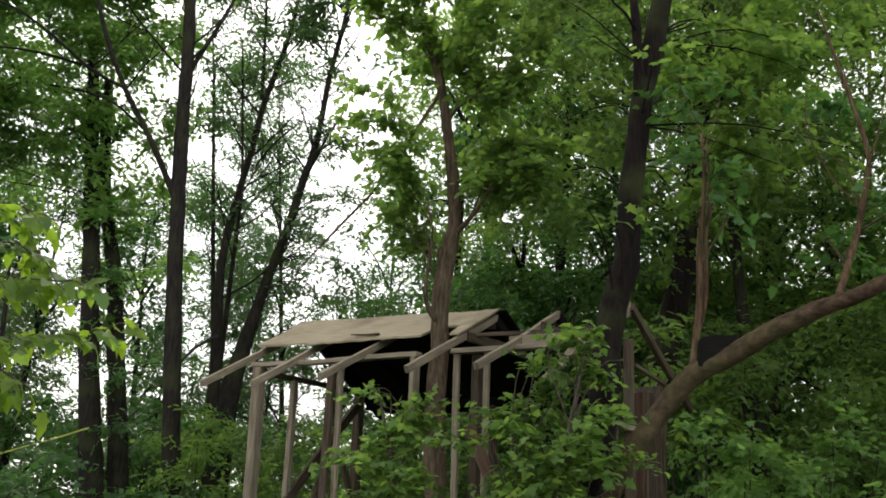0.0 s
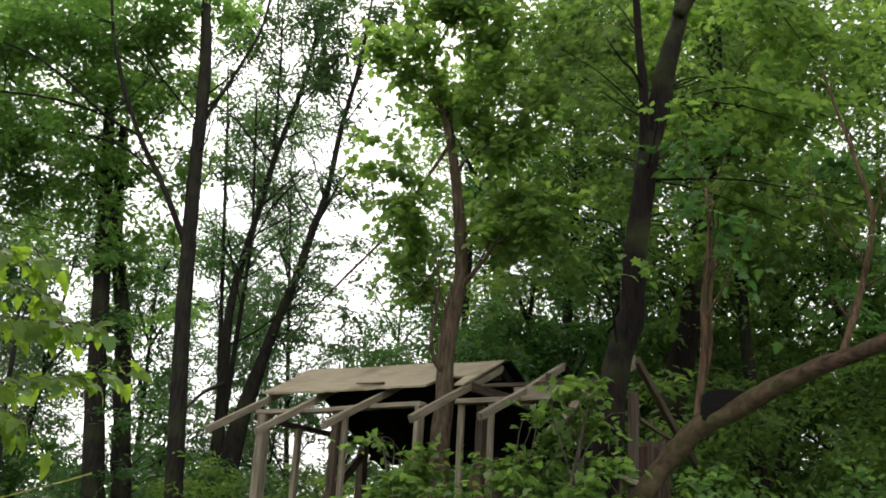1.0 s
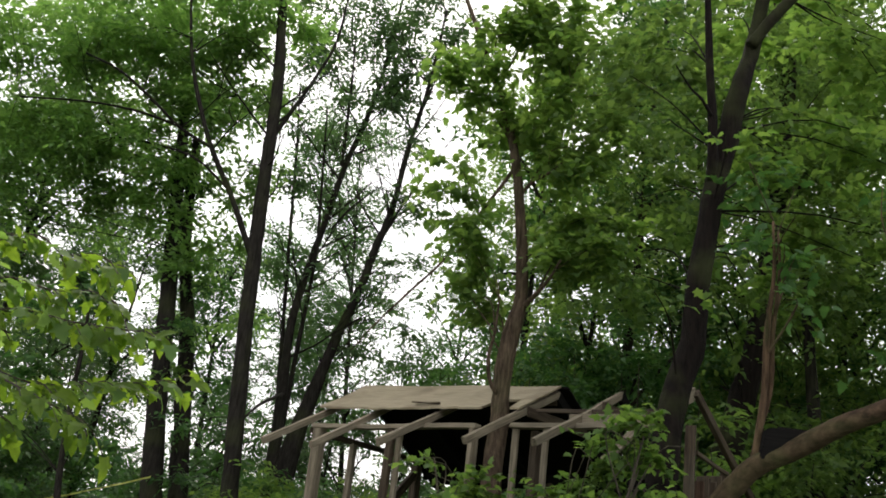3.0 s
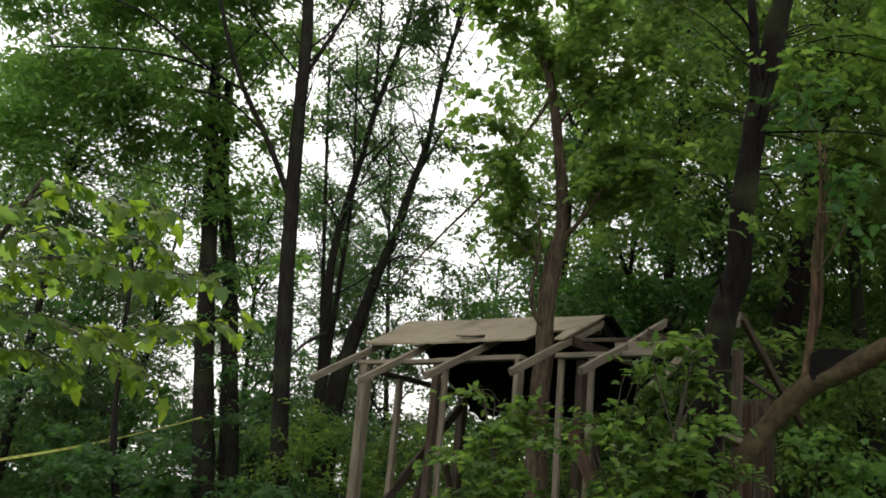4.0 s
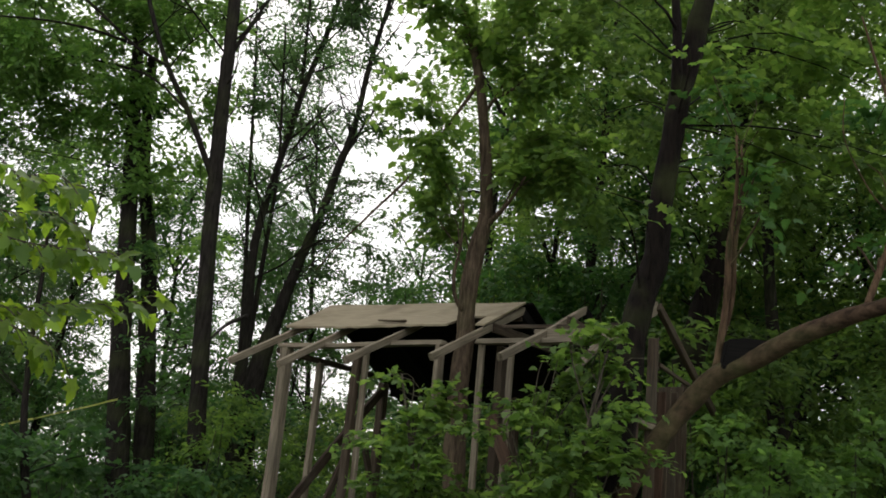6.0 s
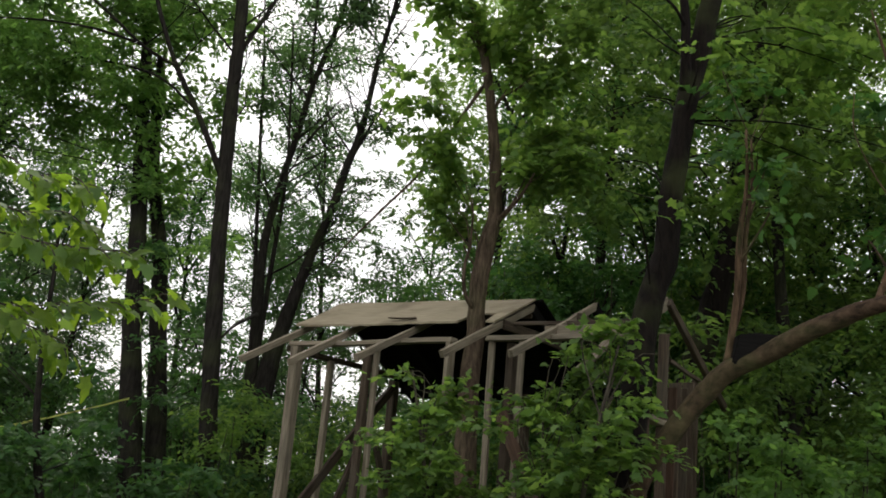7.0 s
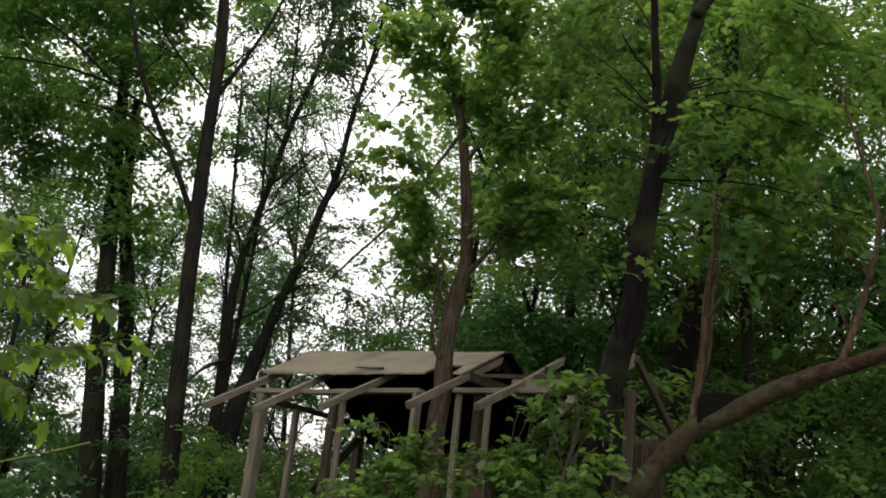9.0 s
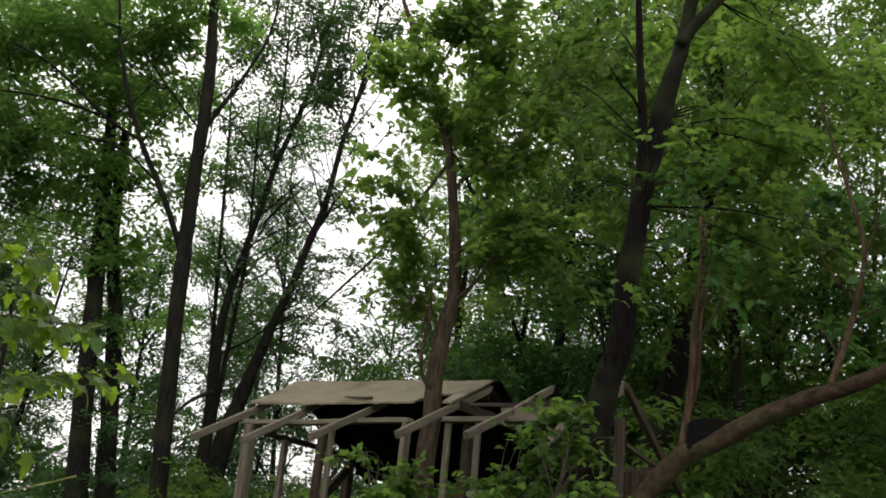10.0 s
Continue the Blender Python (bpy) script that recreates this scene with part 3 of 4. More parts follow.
TD = [(2.16, 10, 1.42, 0.179), (2.2, 10, 2.51, 0.165), (2.27, 10, 2.96, 0.151), (2.415, 10, 3.44, 0.142), (2.524, 10, 3.92, 0.134), (2.648, 10, 4.47, 0.125), (2.76, 10, 5.42, 0.114), (2.874, 10, 6.62, 0.097), (2.959, 10, 8.02, 0.075)]
TD_CROWN = [(2.2, 9.8, 6.4, 0.7), (3.3, 9.9, 6.2, 0.8), (2.0, 10.3, 5.4, 0.6), (3.6, 10.2, 5.0, 0.7), (2.8, 9.6, 7.4, 0.9), (3.9, 9.8, 7.0, 0.8), (1.5, 10.2, 6.9, 0.7), (4.4, 10, 5.8, 0.7), (0.9, 10.2, 6.3, 0.6), (0.9, 10.4, 5.4, 0.5), (0.6, 10.2, 7.2, 0.6), (1.5, 10.4, 7.9, 0.7), (2.3, 8.9, 4.35, 0.3), (2.5, 8.9, 4.7, 0.36), (2.05, 9.0, 4.15, 0.24), (2.75, 8.9, 5.1, 0.4), (2.3, 8.9, 5.1, 0.36), (2.0, 9.0, 4.7, 0.3)]
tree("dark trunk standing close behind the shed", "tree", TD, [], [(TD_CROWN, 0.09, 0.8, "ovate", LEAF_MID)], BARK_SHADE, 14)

# ---------------------------------------------------------------- trees on the open side
T0A = [(-3.75, 12, 0.78, 0.151), (-3.95, 12, 2.07, 0.138), (-4.11, 12, 3.15, 0.126), (-4.25, 12, 4.43, 0.108), (-4.4, 12, 5.63, 0.091), (-4.55, 12, 6.96, 0.073), (-4.72, 12, 8.2, 0.053)]
T0B = [(-3.56, 12.3, 0.79, 0.143), (-3.73, 12.3, 2.11, 0.121), (-3.9, 12.3, 3.36, 0.11), (-4.08, 12.3, 4.52, 0.091), (-4.32, 12.3, 5.59, 0.079), (-4.45, 12.3, 7.03, 0.059)]
T0_CROWN = [(-6.0, 11.5, 7.4, 0.6), (-5.0, 11.8, 8.7, 0.6), (-6.9, 11.5, 7.6, 0.6), (-5.6, 11.5, 6.3, 0.6), (-6.4, 11.5, 6.6, 0.6), (-5.0, 11.5, 7.7, 0.6), (-6.5, 11.0, 5.4, 0.6), (-5.9, 11.5, 8.1, 0.7), (-4.5, 11.8, 5.6, 0.5), (-4.2, 12.0, 5.1, 0.35), (-4.1, 12.0, 4.4, 0.26), (-4.7, 12.2, 6.4, 0.6), (-5.2, 12.2, 5.8, 0.55), (-4.0, 12.2, 3.7, 0.2), (-5.3, 12.4, 7.0, 0.7), (-4.4, 12, 7.6, 0.7), (-6.4, 12.2, 8.6, 0.7), (-7.1, 12.2, 6.8, 0.6)]
tree("dark upright tree with taped trunk", "tree", T0A, [], [(T0_CROWN, 0.09, 1.4, "ovate", LEAF_LIT)], BARK_DARK, 15)
tree("dark upright tree beside its twin", "tree", T0B, [], [([(-3.75, 11.8, 3.2, 0.25), (-3.6, 11.85, 2.4, 0.25), (-3.9, 11.75, 4.2, 0.25), (-3.4, 12.1, 3.7, 0.3), (-3.3, 12.5, 2.9, 0.35), (-3.25, 12.9, 3.4, 0.35), (-3.1, 12.9, 2.5, 0.35), (-4.4, 12.4, 6.2, 0.5), (-4.0, 12.4, 5.0, 0.3), (-4.5, 12.6, 7.4, 0.6)], 0.085, 0.9, "ovate", LEAF_DEEP)], BARK_DARK, 16)

T1 = [(-2.64, 11, 0.92, 0.125), (-2.79, 11, 2.35, 0.103), (-2.88, 11, 3.36, 0.092), (-2.96, 11, 4.35, 0.088), (-3.01, 11, 5.17, 0.086), (-3.06, 11, 6.17, 0.079), (-3.08, 11, 6.92, 0.076), (-3.15, 11, 7.76, 0.068), (-3.37, 11, 9.35, 0.052)]
T1_LIMBS = [
    [(-3.02, 11.0, 5.0, 0.044), (-3.36, 10.8, 5.7, 0.035), (-3.62, 10.6, 6.16, 0.032), (-3.84, 10.5, 6.66, 0.028), (-4.05, 10.4, 7.32, 0.021), (-4.24, 10.4, 8.21, 0.014)],
    [(-3.62, 10.6, 6.19, 0.022), (-3.95, 10.3, 6.28, 0.019), (-4.27, 10.0, 6.5, 0.017), (-4.62, 9.8, 6.71, 0.012), (-4.93, 9.6, 6.77, 0.01)],
    [(-4.05, 10.3, 6.33, 0.017), (-4.47, 10.1, 6.36, 0.015), (-4.96, 9.9, 6.32, 0.012), (-5.6, 9.7, 6.21, 0.01)],
    [(-3.41, 10.8, 5.77, 0.017), (-3.9, 10.9, 6.16, 0.015), (-4.45, 11.0, 6.34, 0.013), (-5.01, 11.0, 6.4, 0.011)],
    [(-3.05, 11.0, 6.58, 0.031), (-2.88, 11.0, 6.94, 0.026), (-2.68, 11.0, 7.38, 0.021), (-2.46, 11.0, 7.98, 0.016), (-2.39, 11.0, 8.79, 0.011)],
]
T1_CROWN = [(-3.9, 11.3, 7.9, 0.5), (-3.5, 11.3, 8.6, 0.5), (-4.2, 11.2, 7.0, 0.45), (-3.0, 11.5, 8.4, 0.35), (-3.5, 11.4, 7.3, 0.35), (-3.7, 12.0, 6.21, 0.3), (-3.53, 12.2, 7.59, 0.35), (-3.85, 12.1, 5.13, 0.25), (-6.91, 10.8, 7.76, 0.71), (-5.72, 10.8, 7.54, 0.71), (-4.75, 10.8, 7.76, 0.65), (-3.98, 11.3, 7.84, 0.5), (-6.37, 10.8, 6.24, 0.65), (-5.4, 10.8, 6.57, 0.6), (-4.63, 11.3, 6.34, 0.5), (-3.76, 11.4, 6.98, 0.35), (-6.24, 11.3, 5.58, 0.55), (-5.47, 11.8, 6.0, 0.5), (-3.78, 10.8, 8.51, 0.6), (-5.18, 10.8, 8.51, 0.7), (-3.8, 12.2, 5.5, 0.4), (-3.6, 12.2, 6.5, 0.38), (-3.4, 12.3, 4.6, 0.32)]
tree("tall slim tree forking halfway up", "tree", T1, T1_LIMBS, [(T1_CROWN, 0.095, 1.7, "ovate", LEAF_LIT)], BARK_DARK, 17, bare=16, low=5.0)

T2A = [(-2.75, 13, 0.83, 0.099), (-2.8, 13, 2.68, 0.087), (-2.83, 13, 3.73, 0.071), (-2.87, 13, 4.75, 0.059), (-2.8, 13.2, 5.63, 0.052), (-2.68, 13.3, 6.44, 0.047), (-2.56, 13.4, 7.28, 0.041), (-2.36, 13.5, 8.17, 0.037), (-2.24, 13.6, 8.98, 0.03), (-2.13, 13.8, 10.49, 0.018)]
T2_STEM = [(-2.7, 13, -0.15, 0.23), (-2.68, 13, 0.84, 0.196), (-2.63, 13, 2.77, 0.149), (-2.43, 13, 3.77, 0.098), (-2.23, 13, 4.57, 0.069), (-2.01, 13, 5.31, 0.064), (-1.86, 13, 5.98, 0.057), (-1.71, 13, 6.58, 0.048), (-1.6, 13, 7.54, 0.038), (-1.43, 13, 8.54, 0.03), (-1.31, 13, 9.85, 0.019)]
T2_LIMBS = [
    [(-2.81, 12.9, 3.75, 0.028), (-2.9, 12.2, 3.49, 0.022), (-2.88, 11.4, 3.18, 0.012)],
    [(-2.84, 13.1, 3.16, 0.043), (-3.1, 13.5, 4.94, 0.031), (-3.26, 13.6, 6.41, 0.026), (-3.39, 13.7, 7.61, 0.021), (-3.52, 13.7, 8.73, 0.012)],
    [(-2.78, 13.1, 3.3, 0.037), (-2.75, 13.1, 4.39, 0.032), (-2.72, 13.1, 5.19, 0.027), (-2.69, 13.0, 5.82, 0.022), (-2.77, 13.0, 6.83, 0.017), (-2.88, 13.0, 8.05, 0.012)],
    [(-1.83, 13.0, 6.03, 0.024), (-1.6, 12.9, 6.51, 0.019), (-1.4, 12.8, 6.83, 0.014), (-1.26, 12.8, 7.14, 0.008)],
    [(-2.6, 13.35, 7.29, 0.03), (-2.62, 13.35, 8.06, 0.024), (-2.66, 13.35, 8.9, 0.018), (-2.72, 13.35, 9.76, 0.01)],
    [(-2.53, 13.0, 6.16, 0.016), (-2.29, 13.0, 6.51, 0.012), (-1.96, 13.0, 6.87, 0.006)],
    [(-2.66, 13.3, 6.4, 0.02), (-2.3, 13.2, 6.74, 0.014), (-2.09, 13.2, 7.02, 0.008)],
]
T2_CROWN = [(-2.9, 13.5, 9.0, 0.5), (-1.9, 13.2, 9.0, 0.5), (-1.7, 13.2, 8.4, 0.4), (-2.2, 13.4, 8.7, 0.45), (-3.0, 13.5, 7.0, 0.48), (-2.6, 13.4, 7.5, 0.43), (-3.4, 13.5, 8.1, 0.48), (-2.5, 13.4, 8.1, 0.39), (-2.0, 13.0, 8.2, 0.46), (-1.6, 13.0, 7.5, 0.34), (-2.3, 13.4, 6.6, 0.32), (-3.3, 13.5, 9.2, 0.64), (-2.4, 13.5, 9.7, 0.71), (-1.4, 13.0, 9.1, 0.54), (-1.2, 13.0, 6.6, 0.31)]
T2_SPRAYS = [(-3.4, 13.4, 9.9, 0.5), (-2.8, 13.4, 10.2, 0.5), (-2.1, 13.3, 9.7, 0.45), (-1.6, 13.0, 9.9, 0.5), (-0.9, 13.0, 9.5, 0.4), (-1.0, 13.0, 8.6, 0.35), (-1.4, 13.0, 10.3, 0.45), (-1.61, 13.0, 5.15, 0.22), (-1.27, 13.0, 4.9, 0.25), (-1.0, 13.0, 5.32, 0.22), (-1.7, 13.0, 4.62, 0.25), (-1.99, 13.0, 4.51, 0.25), (-1.37, 13.0, 4.49, 0.25), (-1.02, 13.0, 4.76, 0.2), (-1.42, 13.0, 5.53, 0.2), (-3.0, 13.5, 6.1, 0.4), (-1.6, 13.0, 6.5, 0.34), (-2.9, 13.5, 5.1, 0.4), (-3.1, 13.0, 5.5, 0.31), (-2.5, 13.2, 5.7, 0.35), (-2.2, 13.0, 5.0, 0.27), (-1.8, 13.0, 5.3, 0.27), (-1.4, 13.0, 5.7, 0.31)]
tree("clump of slender stems leaning apart, thinly leaved", "tree", T2A, [T2_STEM] + T2_LIMBS, [(T2_CROWN + T2_SPRAYS, 0.08, 0.85, "ovate", LEAF_GREY)], BARK_DARK, 18, bare=60, low=4.2)

TS = [(-3.97, 10.0, 0.84, 0.05), (-4.18, 10.0, 1.68, 0.042), (-4.28, 10.0, 2.23, 0.034), (-4.34, 10.0, 3.04, 0.026), (-4.36, 10.0, 3.7, 0.018), (-4.45, 10.0, 4.43, 0.01)]
TS_CROWN = [(-4.7, 10.0, 3.3, 0.25), (-4.2, 10.0, 4.2, 0.25), (-4.7, 10.0, 4.4, 0.3), (-4.0, 10.0, 2.6, 0.2), (-5.1, 10.0, 2.6, 0.3), (-5.2, 10.1, 3.9, 0.3), (-4.7, 10.1, 1.9, 0.3), (-3.7, 10.3, 1.9, 0.22)]
tree("thin young tree in the shade of taller ones", "tree", TS, [], [(TS_CROWN, 0.09, 0.8, "lobed", LEAF_DEEP)], BARK_DARK, 19)

# ---------------------------------------------------------------- woodland behind
rng = np.random.default_rng(77)


def woodland_tree(x, y, height, crown_from, spread, leaf, fill, material, seed, label, kind="simple", girth=0.1):
    """A plain tree of the wood: one leaning trunk and clumps of leaves in tiers."""
    r = np.random.default_rng(seed)
    lean = r.uniform(-0.09, 0.09, 2)
    trunk = [(x + lean[0] * h, y + lean[1] * h, h, girth * (1.05 - h / height)) for h in np.linspace(0.8, height, 6)]
    clumps = []
    limbs = []
    for h in np.arange(crown_from, height, spread * 0.55):
        k = 1 - 0.45 * (h - crown_from) / (height - crown_from)
        for a in r.uniform(0, 2 * math.pi, 4):
            d = spread * k * r.uniform(0.3, 1.0)
            c = (x + lean[0] * h + d * math.cos(a), y + lean[1] * h + d * math.sin(a), h + r.uniform(-0.3, 0.3))
            clumps.append((*c, spread * r.uniform(0.28, 0.5)))
            if r.random() < 0.35:
                f = (x + lean[0] * (h - d), y + lean[1] * (h - d), max(0.5, h - d))
                limbs.append([(*f, girth * 0.35), ((f[0] + c[0]) / 2, (f[1] + c[1]) / 2, (f[2] + c[2]) / 2 + 0.15, girth * 0.24), (*c, girth * 0.1)])
    return tree(label, "tree", trunk, limbs, [(clumps, leaf, fill, kind, material)], BARK_DARK, seed, "woodland trees")


WOODS = [(0.9, 13.0, 6.8, 2.4, 1.3), (2.0, 13.4, 7.2, 2.4, 1.4),  # x, y, height, crown from, spread
    (3.6, 10.5, 10.6, 2.6, 1.5), (5.2, 9.6, 10.8, 2.4, 1.6), (1.3, 12.0, 11.0, 4.2, 1.4), (4.4, 12.6, 12.0, 3.0, 1.8), (6.6, 12.2, 12.5, 2.5, 1.9),
    (0.2, 14.0, 8.6, 4.0, 1.4), (2.6, 14.6, 13.5, 3.2, 1.9), (5.6, 15.4, 14.0, 3.0, 2.0), (8.4, 14.8, 14.0, 3.0, 2.0), (7.4, 9.8, 10.5, 2.0, 1.6), (1.4, 17.0, 12.0, 2.6, 1.8), (4.2, 18.0, 15.0, 2.6, 2.2), (8.0, 18.5, 15.0, 2.6, 2.2), (3.2, 12.2, 6.5, 1.6, 1.4), (5.4, 12.0, 6.5, 1.6, 1.5)]
for i, (x, y, h, c, s) in enumerate(WOODS):
    woodland_tree(x, y, h, c, s, 0.1, 0.55, (LEAF_BRIGHT, LEAF_DEEP, LEAF_MID)[i % 3], 100 + i, "woodland tree with dense green leaves")
VEIL = [(-2.2, 17.0, 10.5, 3.4, 1.2), (-0.9, 19.0, 9.0, 3.2, 1.3)]
for i, (x, y, h, c, s) in enumerate(VEIL):
    woodland_tree(x, y, h, c, s, 0.085, 0.22, LEAF_GREY, 230 + i, "spindly far tree with few leaves", girth=0.06)
THIN = [(-4.4, 20.0, 11.0, 3.0, 1.6), (-6.8, 16.0, 7.0, 1.8, 1.4), (-5.2, 18.0, 7.0, 2.0, 1.5), (-8.6, 18.5, 8.0, 2.0, 1.7), (-3.4, 19.0, 6.5, 1.8, 1.4), (-7.2, 13.2, 8.0, 2.6, 1.3), (-10.4, 17.0, 9.0, 2.0, 1.8), (-1.6, 18.5, 5.6, 1.8, 1.3), (-0.4, 16.5, 5.4, 1.8, 1.2)]
for i, (x, y, h, c, s) in enumerate(THIN):
    woodland_tree(x, y, h, c, s, 0.09, 0.68, (LEAF_DEEP, LEAF_GREY)[i % 2], 200 + i, "thin woodland tree with sky showing through", girth=0.09)

YOUNG = [(-4.3, 15.0, 4.8, 1.0, 1.0), (-6.6, 14.4, 5.2, 1.0, 1.2), (-2.7, 15.5, 4.4, 1.0, 1.0), (-8.2, 15.0, 6.0, 1.2, 1.3), (-7.4, 17.0, 6.4, 1.6, 1.2)]
for i, (x, y, h, c, s) in enumerate(YOUNG):
    woodland_tree(x, y, h, c, s, 0.075, 0.22, (LEAF_GREY, LEAF_MID)[i % 2], 260 + i, "thin young tree with small leaves at the wood's edge", girth=0.045)


# ---------------------------------------------------------------- undergrowth
def scatter(n, xs, ys, zs, rs, seed):
    r = np.random.default_rng(seed)
    return [(r.uniform(*xs), r.uniform(*ys), r.uniform(*zs), r.uniform(*rs)) for _ in range(n)]


def thicket(label, clumps, leaf, fill, kind, material, seed):
    r = np.random.default_rng(seed)
    e = thing("undergrowth", clumps[0][0], clumps[0][1], 0, label, "undergrowth")
    e["kind"] = "stuff"
    base = (clumps[0][0], clumps[0][1], 0)
    bm = bmesh.new()
    for cx, cy, cz, cr in clumps:
        t = tube([(cx + r.normal() * 0.2, cy + r.normal() * 0.2, -0.05, 0.015), (cx + r.normal() * 0.15, cy, cz * 0.5, 0.011), (cx, cy, cz, 0.004)], base, 4, 3)
        me = bpy.data.meshes.new("stem")
        t.to_mesh(me)
        t.free()
        bm.from_mesh(me)
        bpy.data.meshes.remove(me)
    part("stems", bm, BARK_GREY, e)
    hang("leaves", leaf_mesh("leaves", sprays(clumps, r, leaf, fill), kind, base), material, e)


thicket("dense shrubs along the open side of the wood", scatter(130, (-9, -1.2), (12.5, 16), (0.3, 2.9), (0.35, 0.65), 1), 0.095, 0.45, "ovate", LEAF_DEEP, 301)
thicket("pale green shrubs in the light behind the shed", scatter(60, (-2.8, 0.4), (10.6, 14), (0.3, 2.3), (0.3, 0.5), 2), 0.08, 0.7, "ovate", LEAF_BRIGHT, 302)
thicket("dense dark shrubs under the trees", scatter(110, (1.8, 9), (8.6, 14), (0.3, 3.2), (0.35, 0.65), 3), 0.1, 0.36, "ovate", LEAF_BRIGHT, 303)
# paler leaf colour stands in for light falling on these shrubs
thicket("leafy green shrubs beside the leaning limb", scatter(46, (2.1, 5.2), (7.6, 9.2), (0.3, 2.5), (0.22, 0.42), 8), 0.075, 0.42, "lobed", LEAF_LIT, 308)
thicket("far shrubs closing the view under the trees", scatter(165, (-0.3, 12), (15, 19), (0.4, 5.6), (0.6, 0.95), 6), 0.18, 0.85, "simple", LEAF_MID, 306)
thicket("dark shrubs filling the gloom behind the shed", scatter(55, (-0.5, 3.0), (9.9, 12.5), (0.3, 2.7), (0.35, 0.6), 5), 0.1, 0.7, "ovate", LEAF_DEEP, 305)
thicket("shaded undergrowth below the closed canopy", scatter(55, (0.3, 3.6), (10.6, 13.5), (2.4, 4.5), (0.35, 0.6), 7), 0.1, 0.5, "ovate", LEAF_DEEP, 307)
thicket("low shrubs round the foot of the slim trees", scatter(50, (-6.5, -2.2), (9.5, 12), (0.3, 1.7), (0.25, 0.45), 4), 0.08, 0.6, "lobed", LEAF_DEEP, 304)


def far_woods(label, a0, a1, low, high, seed, near=30, far=42, leaf=0.34, fill=0.4):
    """A far belt of trees as a mass of leaf clumps round the horizon."""
    r = np.random.default_rng(seed)
    clumps = []
    for a in np.arange(a0, a1, 3.0):
        d = r.uniform(near, far)
        top = r.uniform(low, high)
        for h in np.arange(0.6, top, 1.6):
            clumps.append((d * math.sin(radians(a)) + r.normal() * 0.8, d * math.cos(radians(a)) + r.normal() * 2, h, r.uniform(1.2, 1.9)))
    e = new("far_woods", leaf_mesh("far_woods", sprays(clumps, r, leaf, fill), "simple"))
    e.data.materials.append(LEAF_DEEP)
    tagged(e, label, "woodland", kind="stuff")


far_woods("distant low belt of trees beyond the wood", -45, 5, 3.4, 5.2, 401, fill=1.6)
far_woods("distant tall belt of trees beyond the wood", 6, 60, 9, 14, 402, fill=0.62)
# unseen belt beside and behind the camera, added to limit skylight from there
far_woods("added low belt of trees out of view behind the camera", 60, 312, 3.2, 5.5, 403, 15, 20, 0.3)

# ---------------------------------------------------------------- saplings and the near branch
def single_leaf(kind):
    tv, tf = LEAVES[kind]
    me = bpy.data.meshes.new("leaf")
    me.from_pydata(tv, [], tf)
    me.update()
    return me


LOBED = single_leaf("lobed")
LOBED.materials.append(LEAF_PART)
MAPLE = single_leaf("lobed")
for v in MAPLE.vertices:
    v.co.y *= 0.95
    v.co.z -= 0.22 * v.co.x ** 2
MAPLE.materials.append(LEAF_MAPLE)


def leaf_parts(frames, me, parent, base, most=300):
    """Each leaf an object of its own on one shared mesh."""
    order = np.random.default_rng(5).permutation(len(frames[0]))[:most]
    for o, a, u, s in zip(*(f[order] for f in frames)):
        b = np.cross(u, a)
        ob = new("leaf", me)
        ob.parent = parent
        m = Matrix([[a[k] * s, b[k] * s, u[k] * s, o[k] - base[k]] for k in range(3)] + [[0, 0, 0, 1]])
        ob.matrix_basis = m


def sapling(label, stems, clumps, leaf, fill, seed, single=0):
    r = np.random.default_rng(seed)
    base = (stems[0][0][0], stems[0][0][1], 0)
    e = thing("sapling", *base, label, "sapling", "saplings by the shed")
    for nodes in stems:
        part("stem", tube(nodes, base, 7, 4), BARK_GREY, e, smooth=True)
    bm = bmesh.new()
    twigs_to(bm, clumps, stems, r, base)
    tagged(part("twigwork", bm, BARK_GREY, e), kind="stuff")
    fr = sprays(clumps, r, leaf, fill, droop=0.15, squash=0.9, per=8, reach=4.5)
    order = r.permutation(len(fr[0]))
    fr = tuple(f[order] for f in fr)
    leaf_parts(fr, LOBED, e, base, single)
    if len(fr[0]) > single:
        me = leaf_mesh("leaves", tuple(f[single:] for f in fr), "lobed", base)
        tagged(hang("leaves", me, LEAF_BRIGHT, e), kind="stuff")


CS_A = [(-0.38, 6.6, 2.4, 0.1), (-0.2, 6.6, 2.2, 0.22), (-0.3, 6.6, 1.9, 0.23), (-0.1, 6.5, 2.0, 0.23), (-0.1, 6.4, 1.7, 0.26), (-0.3, 6.4, 1.6, 0.23), (0.05, 6.5, 1.5, 0.25), (-0.2, 6.5, 1.3, 0.25)]
sapling("leafy green sapling before the shed posts", [[(-0.15, 6.5, -0.05, 0.03), (-0.12, 6.5, 0.8, 0.024), (-0.2, 6.5, 1.7, 0.016), (-0.35, 6.6, 2.4, 0.006)]], CS_A, 0.064, 1.2, 21, 290)
CS_B = [(0.97, 5.95, 2.72, 0.11), (0.5, 6.3, 2.2, 0.19), (0.7, 6.2, 2.3, 0.22), (0.9, 6.0, 2.6, 0.15), (1.0, 6.0, 2.5, 0.16), (0.5, 6.2, 2.0, 0.22), (0.8, 6.0, 2.0, 0.25), (1.0, 5.9, 2.2, 0.17), (0.5, 6.0, 1.7, 0.21), (0.8, 5.9, 1.7, 0.24), (1.0, 5.8, 1.9, 0.17), (0.7, 6.2, 2.5, 0.13), (0.6, 6.0, 1.4, 0.25), (0.9, 5.9, 1.4, 0.25)]
